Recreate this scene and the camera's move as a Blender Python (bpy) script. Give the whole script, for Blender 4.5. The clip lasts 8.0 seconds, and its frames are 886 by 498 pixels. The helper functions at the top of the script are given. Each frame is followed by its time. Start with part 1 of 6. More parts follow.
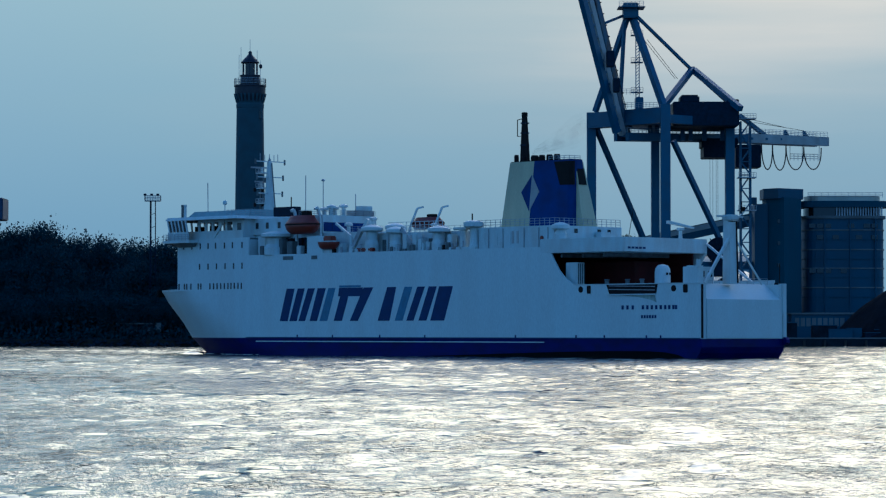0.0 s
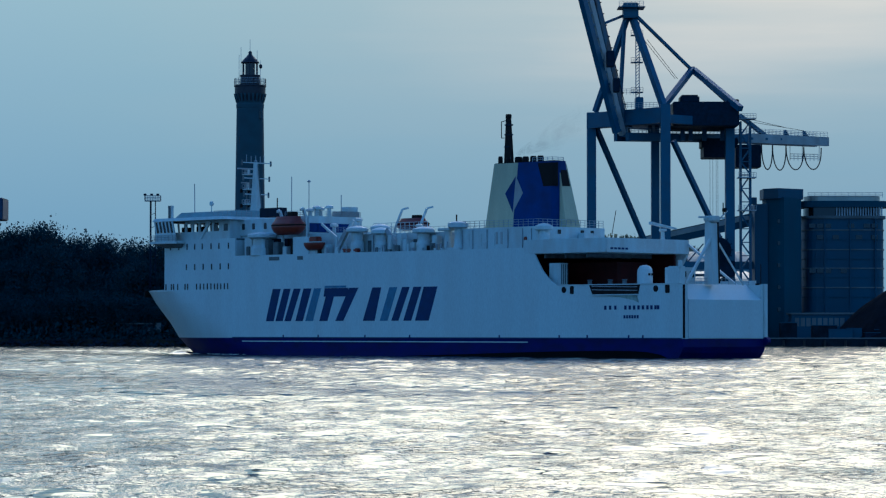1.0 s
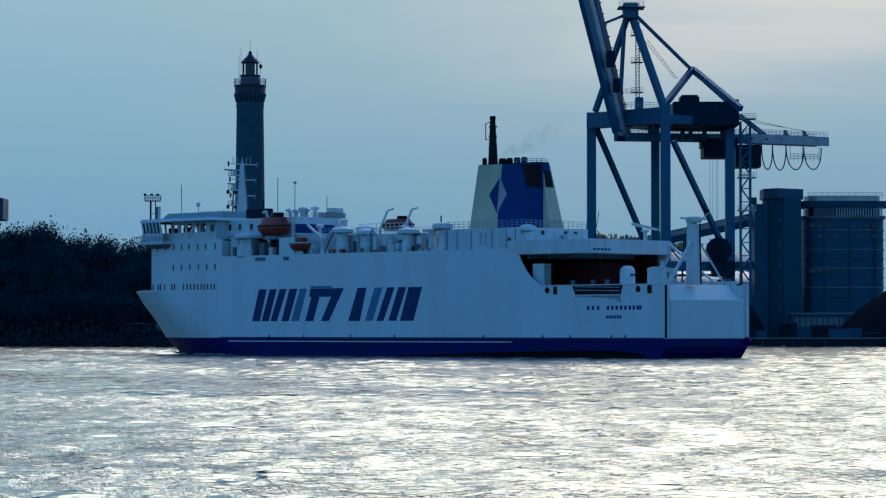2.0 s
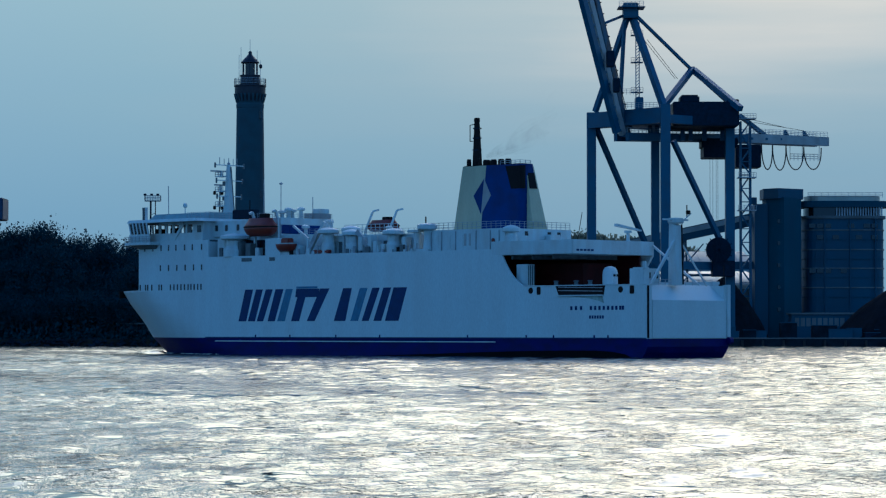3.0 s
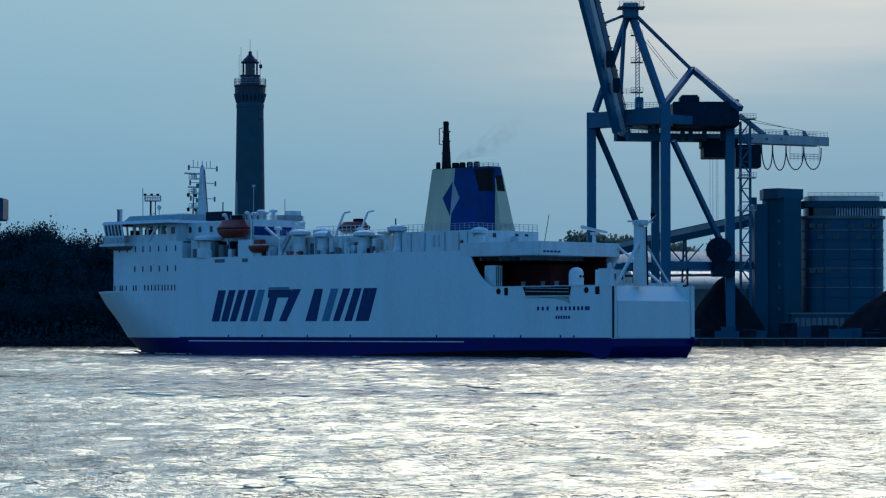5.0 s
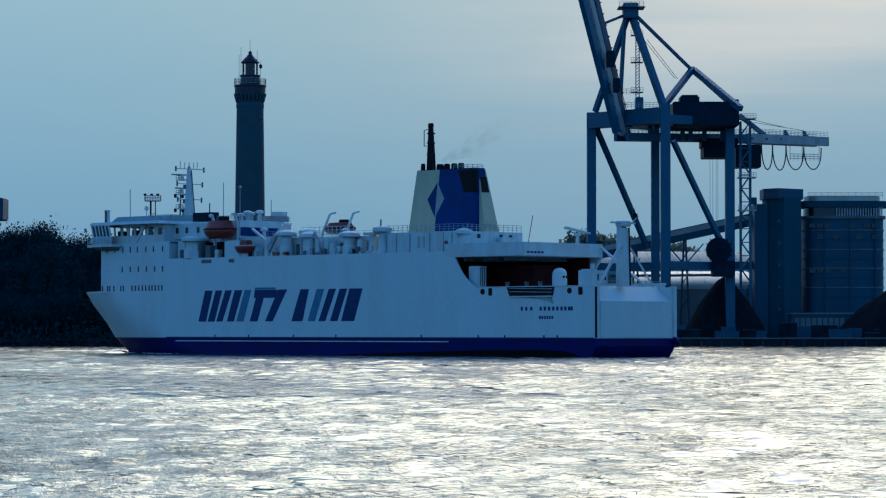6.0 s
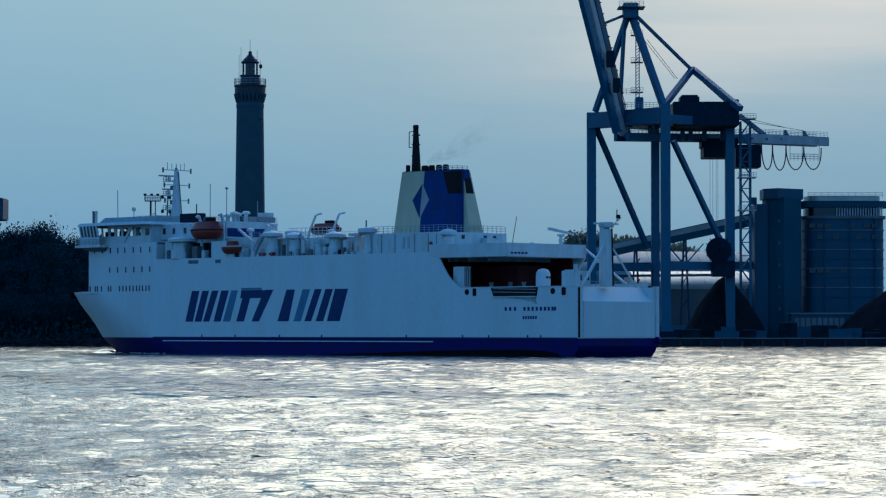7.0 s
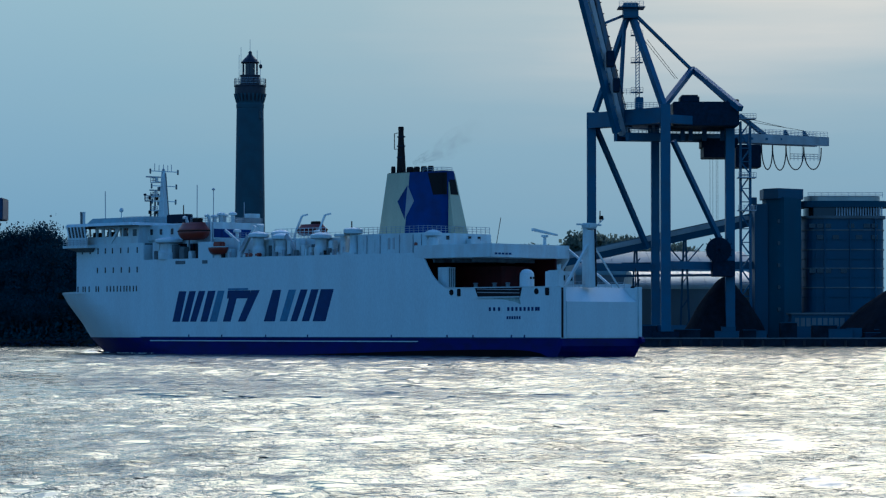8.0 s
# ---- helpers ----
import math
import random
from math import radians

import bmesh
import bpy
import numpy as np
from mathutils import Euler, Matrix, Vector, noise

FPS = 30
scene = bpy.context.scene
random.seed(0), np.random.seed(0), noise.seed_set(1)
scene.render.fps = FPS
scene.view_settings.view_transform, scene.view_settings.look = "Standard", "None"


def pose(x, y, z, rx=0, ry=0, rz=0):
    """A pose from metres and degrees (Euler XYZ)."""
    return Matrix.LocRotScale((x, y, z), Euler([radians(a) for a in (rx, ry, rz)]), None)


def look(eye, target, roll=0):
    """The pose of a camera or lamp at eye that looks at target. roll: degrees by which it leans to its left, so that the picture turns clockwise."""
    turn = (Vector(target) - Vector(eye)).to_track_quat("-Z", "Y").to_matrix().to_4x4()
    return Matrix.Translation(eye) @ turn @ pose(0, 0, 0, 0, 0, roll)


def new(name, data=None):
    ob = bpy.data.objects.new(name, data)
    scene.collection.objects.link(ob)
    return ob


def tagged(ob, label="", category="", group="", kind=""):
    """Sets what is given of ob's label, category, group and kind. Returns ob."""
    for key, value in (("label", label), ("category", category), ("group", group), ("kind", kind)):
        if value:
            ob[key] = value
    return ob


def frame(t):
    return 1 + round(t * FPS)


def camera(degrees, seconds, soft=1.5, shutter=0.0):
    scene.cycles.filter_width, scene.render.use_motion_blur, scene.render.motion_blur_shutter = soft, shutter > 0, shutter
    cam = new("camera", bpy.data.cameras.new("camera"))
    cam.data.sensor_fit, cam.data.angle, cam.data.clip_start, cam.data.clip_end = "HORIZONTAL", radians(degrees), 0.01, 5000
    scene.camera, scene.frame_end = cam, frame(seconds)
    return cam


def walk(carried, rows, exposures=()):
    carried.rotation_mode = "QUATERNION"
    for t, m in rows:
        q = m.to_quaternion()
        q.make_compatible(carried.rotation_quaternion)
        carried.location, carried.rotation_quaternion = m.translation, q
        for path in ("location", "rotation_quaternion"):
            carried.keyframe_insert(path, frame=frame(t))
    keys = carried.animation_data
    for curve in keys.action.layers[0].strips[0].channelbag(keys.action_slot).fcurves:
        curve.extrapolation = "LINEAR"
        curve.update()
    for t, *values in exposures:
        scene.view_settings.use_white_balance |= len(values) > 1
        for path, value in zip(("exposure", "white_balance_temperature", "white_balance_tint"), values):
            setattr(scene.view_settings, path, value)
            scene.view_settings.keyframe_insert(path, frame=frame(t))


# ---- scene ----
# ---- camera: a long lens on the river bank, standing still ----
cam = camera(17.35, 8.0, soft=1.25)
EYE = pose(0, 0, 4.66, 91.623, 0, 0)
walk(cam, [(0.0, EYE), (8.0, EYE)], exposures=[(0.0, 0.0, 4560, 2), (8.0, 0.0, 4560, 2)])

# ---- sky and sun ----
SUN_AZ, SUN_EL = 6.8, 21.0          # degrees to the right of the view, and up
world = bpy.data.worlds.new("world")
scene.world = world
world.use_nodes = True
wt = world.node_tree
sky = wt.nodes.new("ShaderNodeTexSky")
sky.sky_type, sky.sun_disc = "NISHITA", False
sky.sun_elevation, sky.sun_rotation = radians(SUN_EL), radians(SUN_AZ)
sky.air_density, sky.dust_density, sky.ozone_density = 1.0, 0.3, 5.0
# thin haze low over the whole horizon, warm towards the sun; clear sky above it
a, e = radians(SUN_AZ), radians(SUN_EL)
to_sun = (math.sin(a) * math.cos(e), math.cos(a) * math.cos(e), math.sin(e))
co = wt.nodes.new("ShaderNodeTexCoord")
sep = wt.nodes.new("ShaderNodeSeparateXYZ")
wt.links.new(co.outputs["Generated"], sep.inputs[0])
dot = wt.nodes.new("ShaderNodeVectorMath")
dot.operation = "DOT_PRODUCT"
dot.inputs[1].default_value = to_sun
wt.links.new(co.outputs["Generated"], dot.inputs[0])
streaks = wt.nodes.new("ShaderNodeMapping")
streaks.inputs["Scale"].default_value = (2.0, 2.0, 26.0)
wt.links.new(co.outputs["Generated"], streaks.inputs[0])
cloud = wt.nodes.new("ShaderNodeTexNoise")
cloud.inputs["Scale"].default_value, cloud.inputs["Detail"].default_value = 1.6, 5
wt.links.new(streaks.outputs[0], cloud.inputs["Vector"])
shift = wt.nodes.new("ShaderNodeMath")
shift.operation = "MULTIPLY_ADD"
shift.inputs[1].default_value, shift.inputs[2].default_value = 0.030, -0.015
wt.links.new(cloud.outputs["Fac"], shift.inputs[0])
add = wt.nodes.new("ShaderNodeMath")
wt.links.new(dot.outputs["Value"], add.inputs[0])
wt.links.new(shift.outputs[0], add.inputs[1])
ramp = wt.nodes.new("ShaderNodeMapRange")
ramp.inputs["From Min"].default_value, ramp.inputs["From Max"].default_value = -1.0, 1.0
wt.links.new(add.outputs[0], ramp.inputs["Value"])
haze = wt.nodes.new("ShaderNodeValToRGB")
cr = haze.color_ramp
cr.elements[0].position, cr.elements[0].color = 0.0, (0.17, 0.36, 0.62, 1)
cr.elements[1].position, cr.elements[1].color = 1.0, (1.8, 1.25, 0.70, 1)
for pos, c in ((0.80, (0.19, 0.29, 0.36)), (0.90, (0.245, 0.348, 0.38)), (0.948, (0.28, 0.357, 0.36)), (0.964, (0.278, 0.356, 0.358)), (0.970, (0.285, 0.36, 0.352)), (0.979, (0.335, 0.375, 0.345)), (0.986, (0.60, 0.51, 0.395))):
    cr.elements.new(pos).color = (*c, 1)
wt.links.new(ramp.outputs[0], haze.inputs[0])
# the haze grows paler and warmer with height
rise = wt.nodes.new("ShaderNodeMapRange")
rise.inputs["From Min"].default_value, rise.inputs["From Max"].default_value = 0.035, 0.13
wt.links.new(sep.outputs["Z"], rise.inputs["Value"])
warm = wt.nodes.new("ShaderNodeMix")
warm.data_type = "RGBA"
warm.inputs["A"].default_value, warm.inputs["B"].default_value = (0.96, 0.98, 1.0, 1), (1.63, 1.385, 1.15, 1)
wt.links.new(rise.outputs[0], warm.inputs["Factor"])
pale = wt.nodes.new("ShaderNodeVectorMath")
pale.operation = "MULTIPLY"
wt.links.new(haze.outputs[0], pale.inputs[0])
wt.links.new(warm.outputs["Result"], pale.inputs[1])
clear = wt.nodes.new("ShaderNodeVectorMath")
clear.operation = "SCALE"
clear.inputs["Scale"].default_value = 0.18
wt.links.new(sky.outputs[0], clear.inputs[0])
lift = wt.nodes.new("ShaderNodeMapRange")
lift.interpolation_type = "SMOOTHSTEP"
lift.inputs["From Min"].default_value, lift.inputs["From Max"].default_value = 0.15, 0.55
wt.links.new(sep.outputs["Z"], lift.inputs["Value"])
both = wt.nodes.new("ShaderNodeMix")
both.data_type = "RGBA"
wt.links.new(lift.outputs[0], both.inputs["Factor"])
wt.links.new(pale.outputs[0], both.inputs["A"])
wt.links.new(clear.outputs[0], both.inputs["B"])
# unseen bright veil round the sun, added above low haze to light the water
near = wt.nodes.new("ShaderNodeMapRange")
near.interpolation_type = "SMOOTHSTEP"
near.inputs["From Min"].default_value, near.inputs["From Max"].default_value = 0.66, 0.93
wt.links.new(dot.outputs["Value"], near.inputs["Value"])
above = wt.nodes.new("ShaderNodeMapRange")
above.interpolation_type = "SMOOTHSTEP"
above.inputs["From Min"].default_value, above.inputs["From Max"].default_value = 0.125, 0.24
wt.links.new(sep.outputs["Z"], above.inputs["Value"])
veil = wt.nodes.new("ShaderNodeMath")
veil.operation = "MULTIPLY"
wt.links.new(near.outputs[0], veil.inputs[0])
wt.links.new(above.outputs[0], veil.inputs[1])
tint = wt.nodes.new("ShaderNodeVectorMath")
tint.operation = "SCALE"
tint.inputs[0].default_value = (0.95, 0.72, 0.36)
wt.links.new(veil.outputs[0], tint.inputs["Scale"])
total = wt.nodes.new("ShaderNodeVectorMath")
wt.links.new(both.outputs["Result"], total.inputs[0])
wt.links.new(tint.outputs[0], total.inputs[1])
wt.links.new(total.outputs[0], wt.nodes["Background"].inputs[0])
wt.nodes["Background"].inputs[1].default_value = 1.0
sun = new("sun", bpy.data.lights.new("sun", "SUN"))
sun.data.energy, sun.data.angle, sun.data.color = 0.425, radians(35), (1.0, 0.745, 0.41)
sun.matrix_world = look((0, 0, 0), (-math.sin(a) * math.cos(e), -math.cos(a) * math.cos(e), -math.sin(e)))
sun.location = (120, 600, 300)


# ---- materials ----
def material(name, color, rough=0.6, metal=0.0, vary=0.15, scale=0.8, streak=1.0, bump=0.05, fine=12.0, dirt=None, dirt_amount=0.35):
    m = bpy.data.materials.new(name)
    m.use_nodes = True
    nt = m.node_tree
    bsdf = nt.nodes["Principled BSDF"]
    co = nt.nodes.new("ShaderNodeTexCoord")
    mp = nt.nodes.new("ShaderNodeMapping")
    mp.inputs["Scale"].default_value = (1.0, 1.0, streak)
    nt.links.new(co.outputs["Object"], mp.inputs[0])
    big = nt.nodes.new("ShaderNodeTexNoise")
    big.inputs["Scale"].default_value, big.inputs["Detail"].default_value = scale, 6
    nt.links.new(mp.outputs[0], big.inputs["Vector"])
    small = nt.nodes.new("ShaderNodeTexNoise")
    small.inputs["Scale"].default_value, small.inputs["Detail"].default_value = fine, 4
    nt.links.new(mp.outputs[0], small.inputs["Vector"])
    ramp = nt.nodes.new("ShaderNodeValToRGB")
    d = dirt or tuple(c * (1 - vary * 2) for c in color)
    ramp.color_ramp.elements[0].position, ramp.color_ramp.elements[1].position = 0.32, 0.68
    ramp.color_ramp.elements[0].color = (*[c + (k - c) * (dirt_amount if dirt else 1) for c, k in zip(color, d)], 1)
    ramp.color_ramp.elements[1].color = (*[min(1, c * (1 + vary * 0.4)) for c in color], 1)
    nt.links.new(big.outputs["Fac"], ramp.inputs[0])
    mix = nt.nodes.new("ShaderNodeMix")
    mix.data_type, mix.blend_type = "RGBA", "MULTIPLY"
    mix.inputs["Factor"].default_value = 0.35
    nt.links.new(ramp.outputs[0], mix.inputs["A"])
    nt.links.new(small.outputs["Fac"], mix.inputs["B"])
    nt.links.new(mix.outputs["Result"], bsdf.inputs["Base Color"])
    rr = nt.nodes.new("ShaderNodeMapRange")
    rr.inputs["To Min"].default_value, rr.inputs["To Max"].default_value = max(0.05, rough - 0.12), min(1, rough + 0.12)
    nt.links.new(big.outputs["Fac"], rr.inputs["Value"])
    nt.links.new(rr.outputs[0], bsdf.inputs["Roughness"])
    bsdf.inputs["Metallic"].default_value = metal
    bp = nt.nodes.new("ShaderNodeBump")
    bp.inputs["Strength"].default_value, bp.inputs["Distance"].default_value = bump, 0.1
    nt.links.new(small.outputs["Fac"], bp.inputs["Height"])
    nt.links.new(bp.outputs[0], bsdf.inputs["Normal"])
    return m


WHITE = material("white_hull_paint", (0.72, 0.80, 0.78), 0.58, vary=0.06, scale=0.22, streak=0.15, dirt=(0.55, 0.5, 0.45), dirt_amount=0.2)
WHITE2 = material("white_deck_paint", (0.68, 0.77, 0.76), 0.5, vary=0.1, scale=0.6, streak=0.3, dirt=(0.45, 0.36, 0.28), dirt_amount=0.35)
NAVY = material("navy_hull_paint", (0.006, 0.005, 0.13), 0.55, vary=0.2, scale=0.3, streak=2.0)
NAVY.node_tree.nodes["Principled BSDF"].inputs["Specular IOR Level"].default_value = 0.15
# matt black for the shade painted low on the after hull
HULL_SHADE = material("hull_shade_black", (0.006, 0.006, 0.008), 0.8, vary=0.2, scale=0.5)
HULL_SHADE.node_tree.nodes["Principled BSDF"].inputs["Specular IOR Level"].default_value = 0.08
WHITE.node_tree.nodes["Principled BSDF"].inputs["Specular IOR Level"].default_value = 0.3
LETTER = material("dark_blue_lettering", (0.018, 0.042, 0.15), 0.45, vary=0.12)
LETTER2 = material("steel_blue_lettering", (0.10, 0.22, 0.36), 0.45, vary=0.12)
GLASS_DARK = material("dark_window_glass", (0.012, 0.015, 0.02), 0.08, vary=0.1, bump=0.0)
CREAM = material("cream_funnel_paint", (0.60, 0.57, 0.36), 0.45, vary=0.12, scale=0.3, streak=0.2, dirt=(0.3, 0.25, 0.15))
BLUE = material("royal_blue_funnel_paint", (0.011, 0.040, 0.21), 0.5, vary=0.2, scale=0.3)
BLACK = material("sooty_black_paint", (0.014, 0.013, 0.013), 0.7, vary=0.2)
ORANGE = material("orange_lifeboat_shell", (0.22, 0.032, 0.016), 0.45, vary=0.15, scale=0.7)
RED = material("dark_red_bulkhead", (0.045, 0.006, 0.006), 0.6, vary=0.25, scale=0.4)
STAIN = material("greenish_stain", (0.50, 0.60, 0.52), 0.6, vary=0.3, scale=0.8, streak=0.3)
GREYDECK = material("grey_deck_steel", (0.16, 0.18, 0.18), 0.7, vary=0.2)
for matt in (BLUE, LETTER):
    matt.node_tree.nodes["Principled BSDF"].inputs["Specular IOR Level"].default_value = 0.2
BLACK.node_tree.nodes["Principled BSDF"].inputs["Specular IOR Level"].default_value = 0.15
STEEL = material("weathered_rail_steel", (0.45, 0.47, 0.48), 0.5, vary=0.15)
CRANE = material("blue_crane_paint", (0.024, 0.10, 0.185), 0.5, vary=0.2, scale=0.25, dirt=(0.03, 0.06, 0.09), dirt_amount=0.4)
CRANE_PALE = material("pale_grey_crane_paint", (0.46, 0.46, 0.44), 0.5, vary=0.2, scale=0.25, dirt=(0.2, 0.16, 0.13), dirt_amount=0.4)
CRANE_DARK = material("dark_machinery_cladding", (0.010, 0.024, 0.048), 0.6, vary=0.2)
CABIN = material("dark_blue_cladding", (0.02, 0.05, 0.12), 0.6, vary=0.2)
CABLE = material("black_rubber_cable", (0.015, 0.015, 0.016), 0.6)
CONCRETE = material("stained_concrete", (0.19, 0.20, 0.20), 0.85, vary=0.25, scale=0.12, streak=0.3, bump=0.2, dirt=(0.1, 0.1, 0.09), dirt_amount=0.7)
# quay concrete coloured dark and blue for its shaded face and the haze
DARKCON = material("shade_blue_quay_concrete", (0.018, 0.03, 0.045), 0.85, vary=0.3, scale=0.3, bump=0.2)
# cladding colour carries the blue of the distance haze
CLAD = material("haze_blue_cladding", (0.014, 0.07, 0.125), 0.6, vary=0.2, scale=0.15, streak=0.4, dirt=(0.008, 0.04, 0.075), dirt_amount=0.6)
CRANE_RUST = material("rust_streaked_crane_paint", (0.07, 0.13, 0.19), 0.6, vary=0.3, scale=0.5, streak=0.35, dirt=(0.10, 0.055, 0.03), dirt_amount=0.95)
ROOFTEAL = material("teal_grey_roof_paint", (0.27, 0.40, 0.42), 0.5, vary=0.15, scale=0.5, dirt=(0.2, 0.2, 0.18))
ROOFDULL = material("grey_green_sheet_roof", (0.24, 0.31, 0.30), 0.6, vary=0.15, scale=0.1)
ROOFPALE = material("pale_sheet_roof", (0.62, 0.59, 0.48), 0.45, metal=0.3, vary=0.15, scale=0.1)
# black coal with a little of the blue haze in its colour
COAL = material("wet_coal", (0.01, 0.012, 0.018), 0.8, vary=0.3, scale=0.6, bump=0.6, fine=3.0)
# brick whose base and dirt colours hold the bluish haze over the river
BRICK = material("haze_blue_weathered_brick", (0.045, 0.085, 0.105), 0.85, vary=0.25, scale=0.25, bump=0.3, fine=5.0, dirt=(0.035, 0.06, 0.075), dirt_amount=0.7)
BRICKDARK = material("dark_lantern_metal", (0.012, 0.015, 0.03), 0.5, vary=0.2)
BARK = material("tree_bark", (0.07, 0.055, 0.04), 0.9, vary=0.3, bump=0.4)
# concrete of the silos, with the blue distance haze mixed into its colour
HAZE_CONCRETE = material("haze_blue_concrete", (0.02, 0.078, 0.115), 0.85, vary=0.25, scale=0.12, streak=0.3, bump=0.2, dirt=(0.012, 0.05, 0.08), dirt_amount=0.7)
EARTH = material("dark_bank_earth", (0.04, 0.038, 0.032), 0.95, vary=0.3, scale=0.15, bump=0.4)

for dull in (COAL, DARKCON, EARTH, CRANE_DARK, RED):
    dull.node_tree.nodes["Principled BSDF"].inputs["Specular IOR Level"].default_value = 0.12


def leaf_material(name, c1, c2, through_light=0.0):
    m = bpy.data.materials.new(name)
    m.use_nodes = True
    nt = m.node_tree
    bsdf = nt.nodes["Principled BSDF"]
    geo = nt.nodes.new("ShaderNodeNewGeometry")
    ramp = nt.nodes.new("ShaderNodeValToRGB")
    ramp.color_ramp.elements[0].color, ramp.color_ramp.elements[1].color = (*c1, 1), (*c2, 1)
    nt.links.new(geo.outputs["Random Per Island"], ramp.inputs[0])
    nt.links.new(ramp.outputs[0], bsdf.inputs["Base Color"])
    bsdf.inputs["Roughness"].default_value = 0.8
    bsdf.inputs["Specular IOR Level"].default_value = 0.08
    glow = nt.nodes.new("ShaderNodeBsdfTranslucent")
    nt.links.new(ramp.outputs[0], glow.inputs[0])
    mix = nt.nodes.new("ShaderNodeMixShader")
    mix.inputs[0].default_value = through_light
    nt.links.new(bsdf.outputs[0], mix.inputs[1])
    nt.links.new(glow.outputs[0], mix.inputs[2])
    nt.links.new(mix.outputs[0], nt.nodes["Material Output"].inputs["Surface"])
    return m


# dark leaves of the wood, tinted blue to stand for the haze before them
LEAF = leaf_material("haze_blue_leaves", (0.014, 0.040, 0.056), (0.024, 0.054, 0.062))
# farther leaves, paled in colour for the haze, passing some light
LEAF2 = leaf_material("pale_hazed_leaves", (0.14, 0.17, 0.13), (0.22, 0.24, 0.17), 0.5)


def water_material(name="river_water", height=0.42, still=0.0):
    m = bpy.data.materials.new(name)
    m.use_nodes = True
    nt = m.node_tree
    bsdf = nt.nodes["Principled BSDF"]
    bsdf.inputs["Base Color"].default_value = (0.075, 0.068, 0.035, 1)
    bsdf.inputs["Roughness"].default_value = 0.04
    bsdf.inputs["IOR"].default_value = 1.333
    co = nt.nodes.new("ShaderNodeTexCoord")
    mp = nt.nodes.new("ShaderNodeMapping")
    mp.inputs["Scale"].default_value = (1.2, 1.0, 1.0)
    nt.links.new(co.outputs["Object"], mp.inputs[0])
    n1 = nt.nodes.new("ShaderNodeTexNoise")
    n1.inputs["Scale"].default_value, n1.inputs["Detail"].default_value, n1.inputs["Roughness"].default_value = 2.8, 6, 0.5
    nt.links.new(mp.outputs[0], n1.inputs["Vector"])
    b1 = nt.nodes.new("ShaderNodeBump")
    b1.inputs["Strength"].default_value, b1.inputs["Distance"].default_value = 1.0, height
    mp2 = nt.nodes.new("ShaderNodeMapping")
    mp2.inputs["Scale"].default_value = (0.30, 0.11, 1.0)
    nt.links.new(co.outputs["Object"], mp2.inputs[0])
    n2 = nt.nodes.new("ShaderNodeTexNoise")
    n2.inputs["Scale"].default_value, n2.inputs["Detail"].default_value, n2.inputs["Roughness"].default_value = 1.0, 6, 0.62
    nt.links.new(mp2.outputs[0], n2.inputs["Vector"])
    gust = nt.nodes.new("ShaderNodeMapRange")
    gust.inputs["From Min"].default_value, gust.inputs["From Max"].default_value = 0.40, 0.62
    mp3 = nt.nodes.new("ShaderNodeMapping")
    mp3.inputs["Scale"].default_value = (0.07, 0.022, 1.0)
    nt.links.new(co.outputs["Object"], mp3.inputs[0])
    n3 = nt.nodes.new("ShaderNodeTexNoise")
    n3.inputs["Scale"].default_value, n3.inputs["Detail"].default_value = 1.0, 4
    nt.links.new(mp3.outputs[0], n3.inputs["Vector"])
    cats = nt.nodes.new("ShaderNodeMapRange")
    cats.inputs["From Min"].default_value, cats.inputs["From Max"].default_value = 0.3, 0.7
    cats.inputs["To Min"].default_value, cats.inputs["To Max"].default_value = -0.11 - still, 0.07 - still
    nt.links.new(n3.outputs["Fac"], cats.inputs["Value"])
    wind = nt.nodes.new("ShaderNodeMath")
    nt.links.new(n2.outputs["Fac"], wind.inputs[0])
    nt.links.new(cats.outputs[0], wind.inputs[1])
    # the ripples lie flatter in the lee of the far bank
    sep3 = nt.nodes.new("ShaderNodeSeparateXYZ")
    nt.links.new(co.outputs["Object"], sep3.inputs[0])
    lee = nt.nodes.new("ShaderNodeMapRange")
    lee.inputs["From Min"].default_value, lee.inputs["From Max"].default_value = 270.0, 420.0
    lee.inputs["To Min"].default_value, lee.inputs["To Max"].default_value = 0.0, 0.03
    nt.links.new(sep3.outputs["Y"], lee.inputs["Value"])
    calm = nt.nodes.new("ShaderNodeMath")
    nt.links.new(wind.outputs[0], calm.inputs[0])
    nt.links.new(lee.outputs[0], calm.inputs[1])
    nt.links.new(calm.outputs[0], gust.inputs["Value"])
    mul = nt.nodes.new("ShaderNodeMath")
    mul.operation = "MULTIPLY"
    nt.links.new(n1.outputs["Fac"], mul.inputs[0])
    nt.links.new(gust.outputs[0], mul.inputs[1])
    nt.links.new(mul.outputs[0], b1.inputs["Height"])
    nt.links.new(b1.outputs[0], bsdf.inputs["Normal"])
    return m


WATER = water_material()
SLICK = water_material("smooth_wake_water", 0.2, 0.05)


# ---- building helpers ----
def part(name, bm, mat, parent=None, label="", smooth=False):
    me = bpy.data.meshes.new(name)
    bmesh.ops.recalc_face_normals(bm, faces=bm.faces)
    bm.to_mesh(me)
    bm.free()
    me.materials.append(mat)
    if smooth:
        me.polygons.foreach_set("use_smooth", [True] * len(me.polygons))
    ob = new(name, me)
    ob.parent = parent
    return tagged(ob, label)


def again(name, me_ob, parent, m):
    """Another object on the mesh of me_ob."""
    ob = new(name, me_ob.data)
    ob.parent, ob.matrix_basis = parent, m
    return ob


def empty(name, m=None):
    ob = new(name)
    ob.empty_display_size = 1.0
    if m is not None:
        ob.matrix_basis = m
    return ob


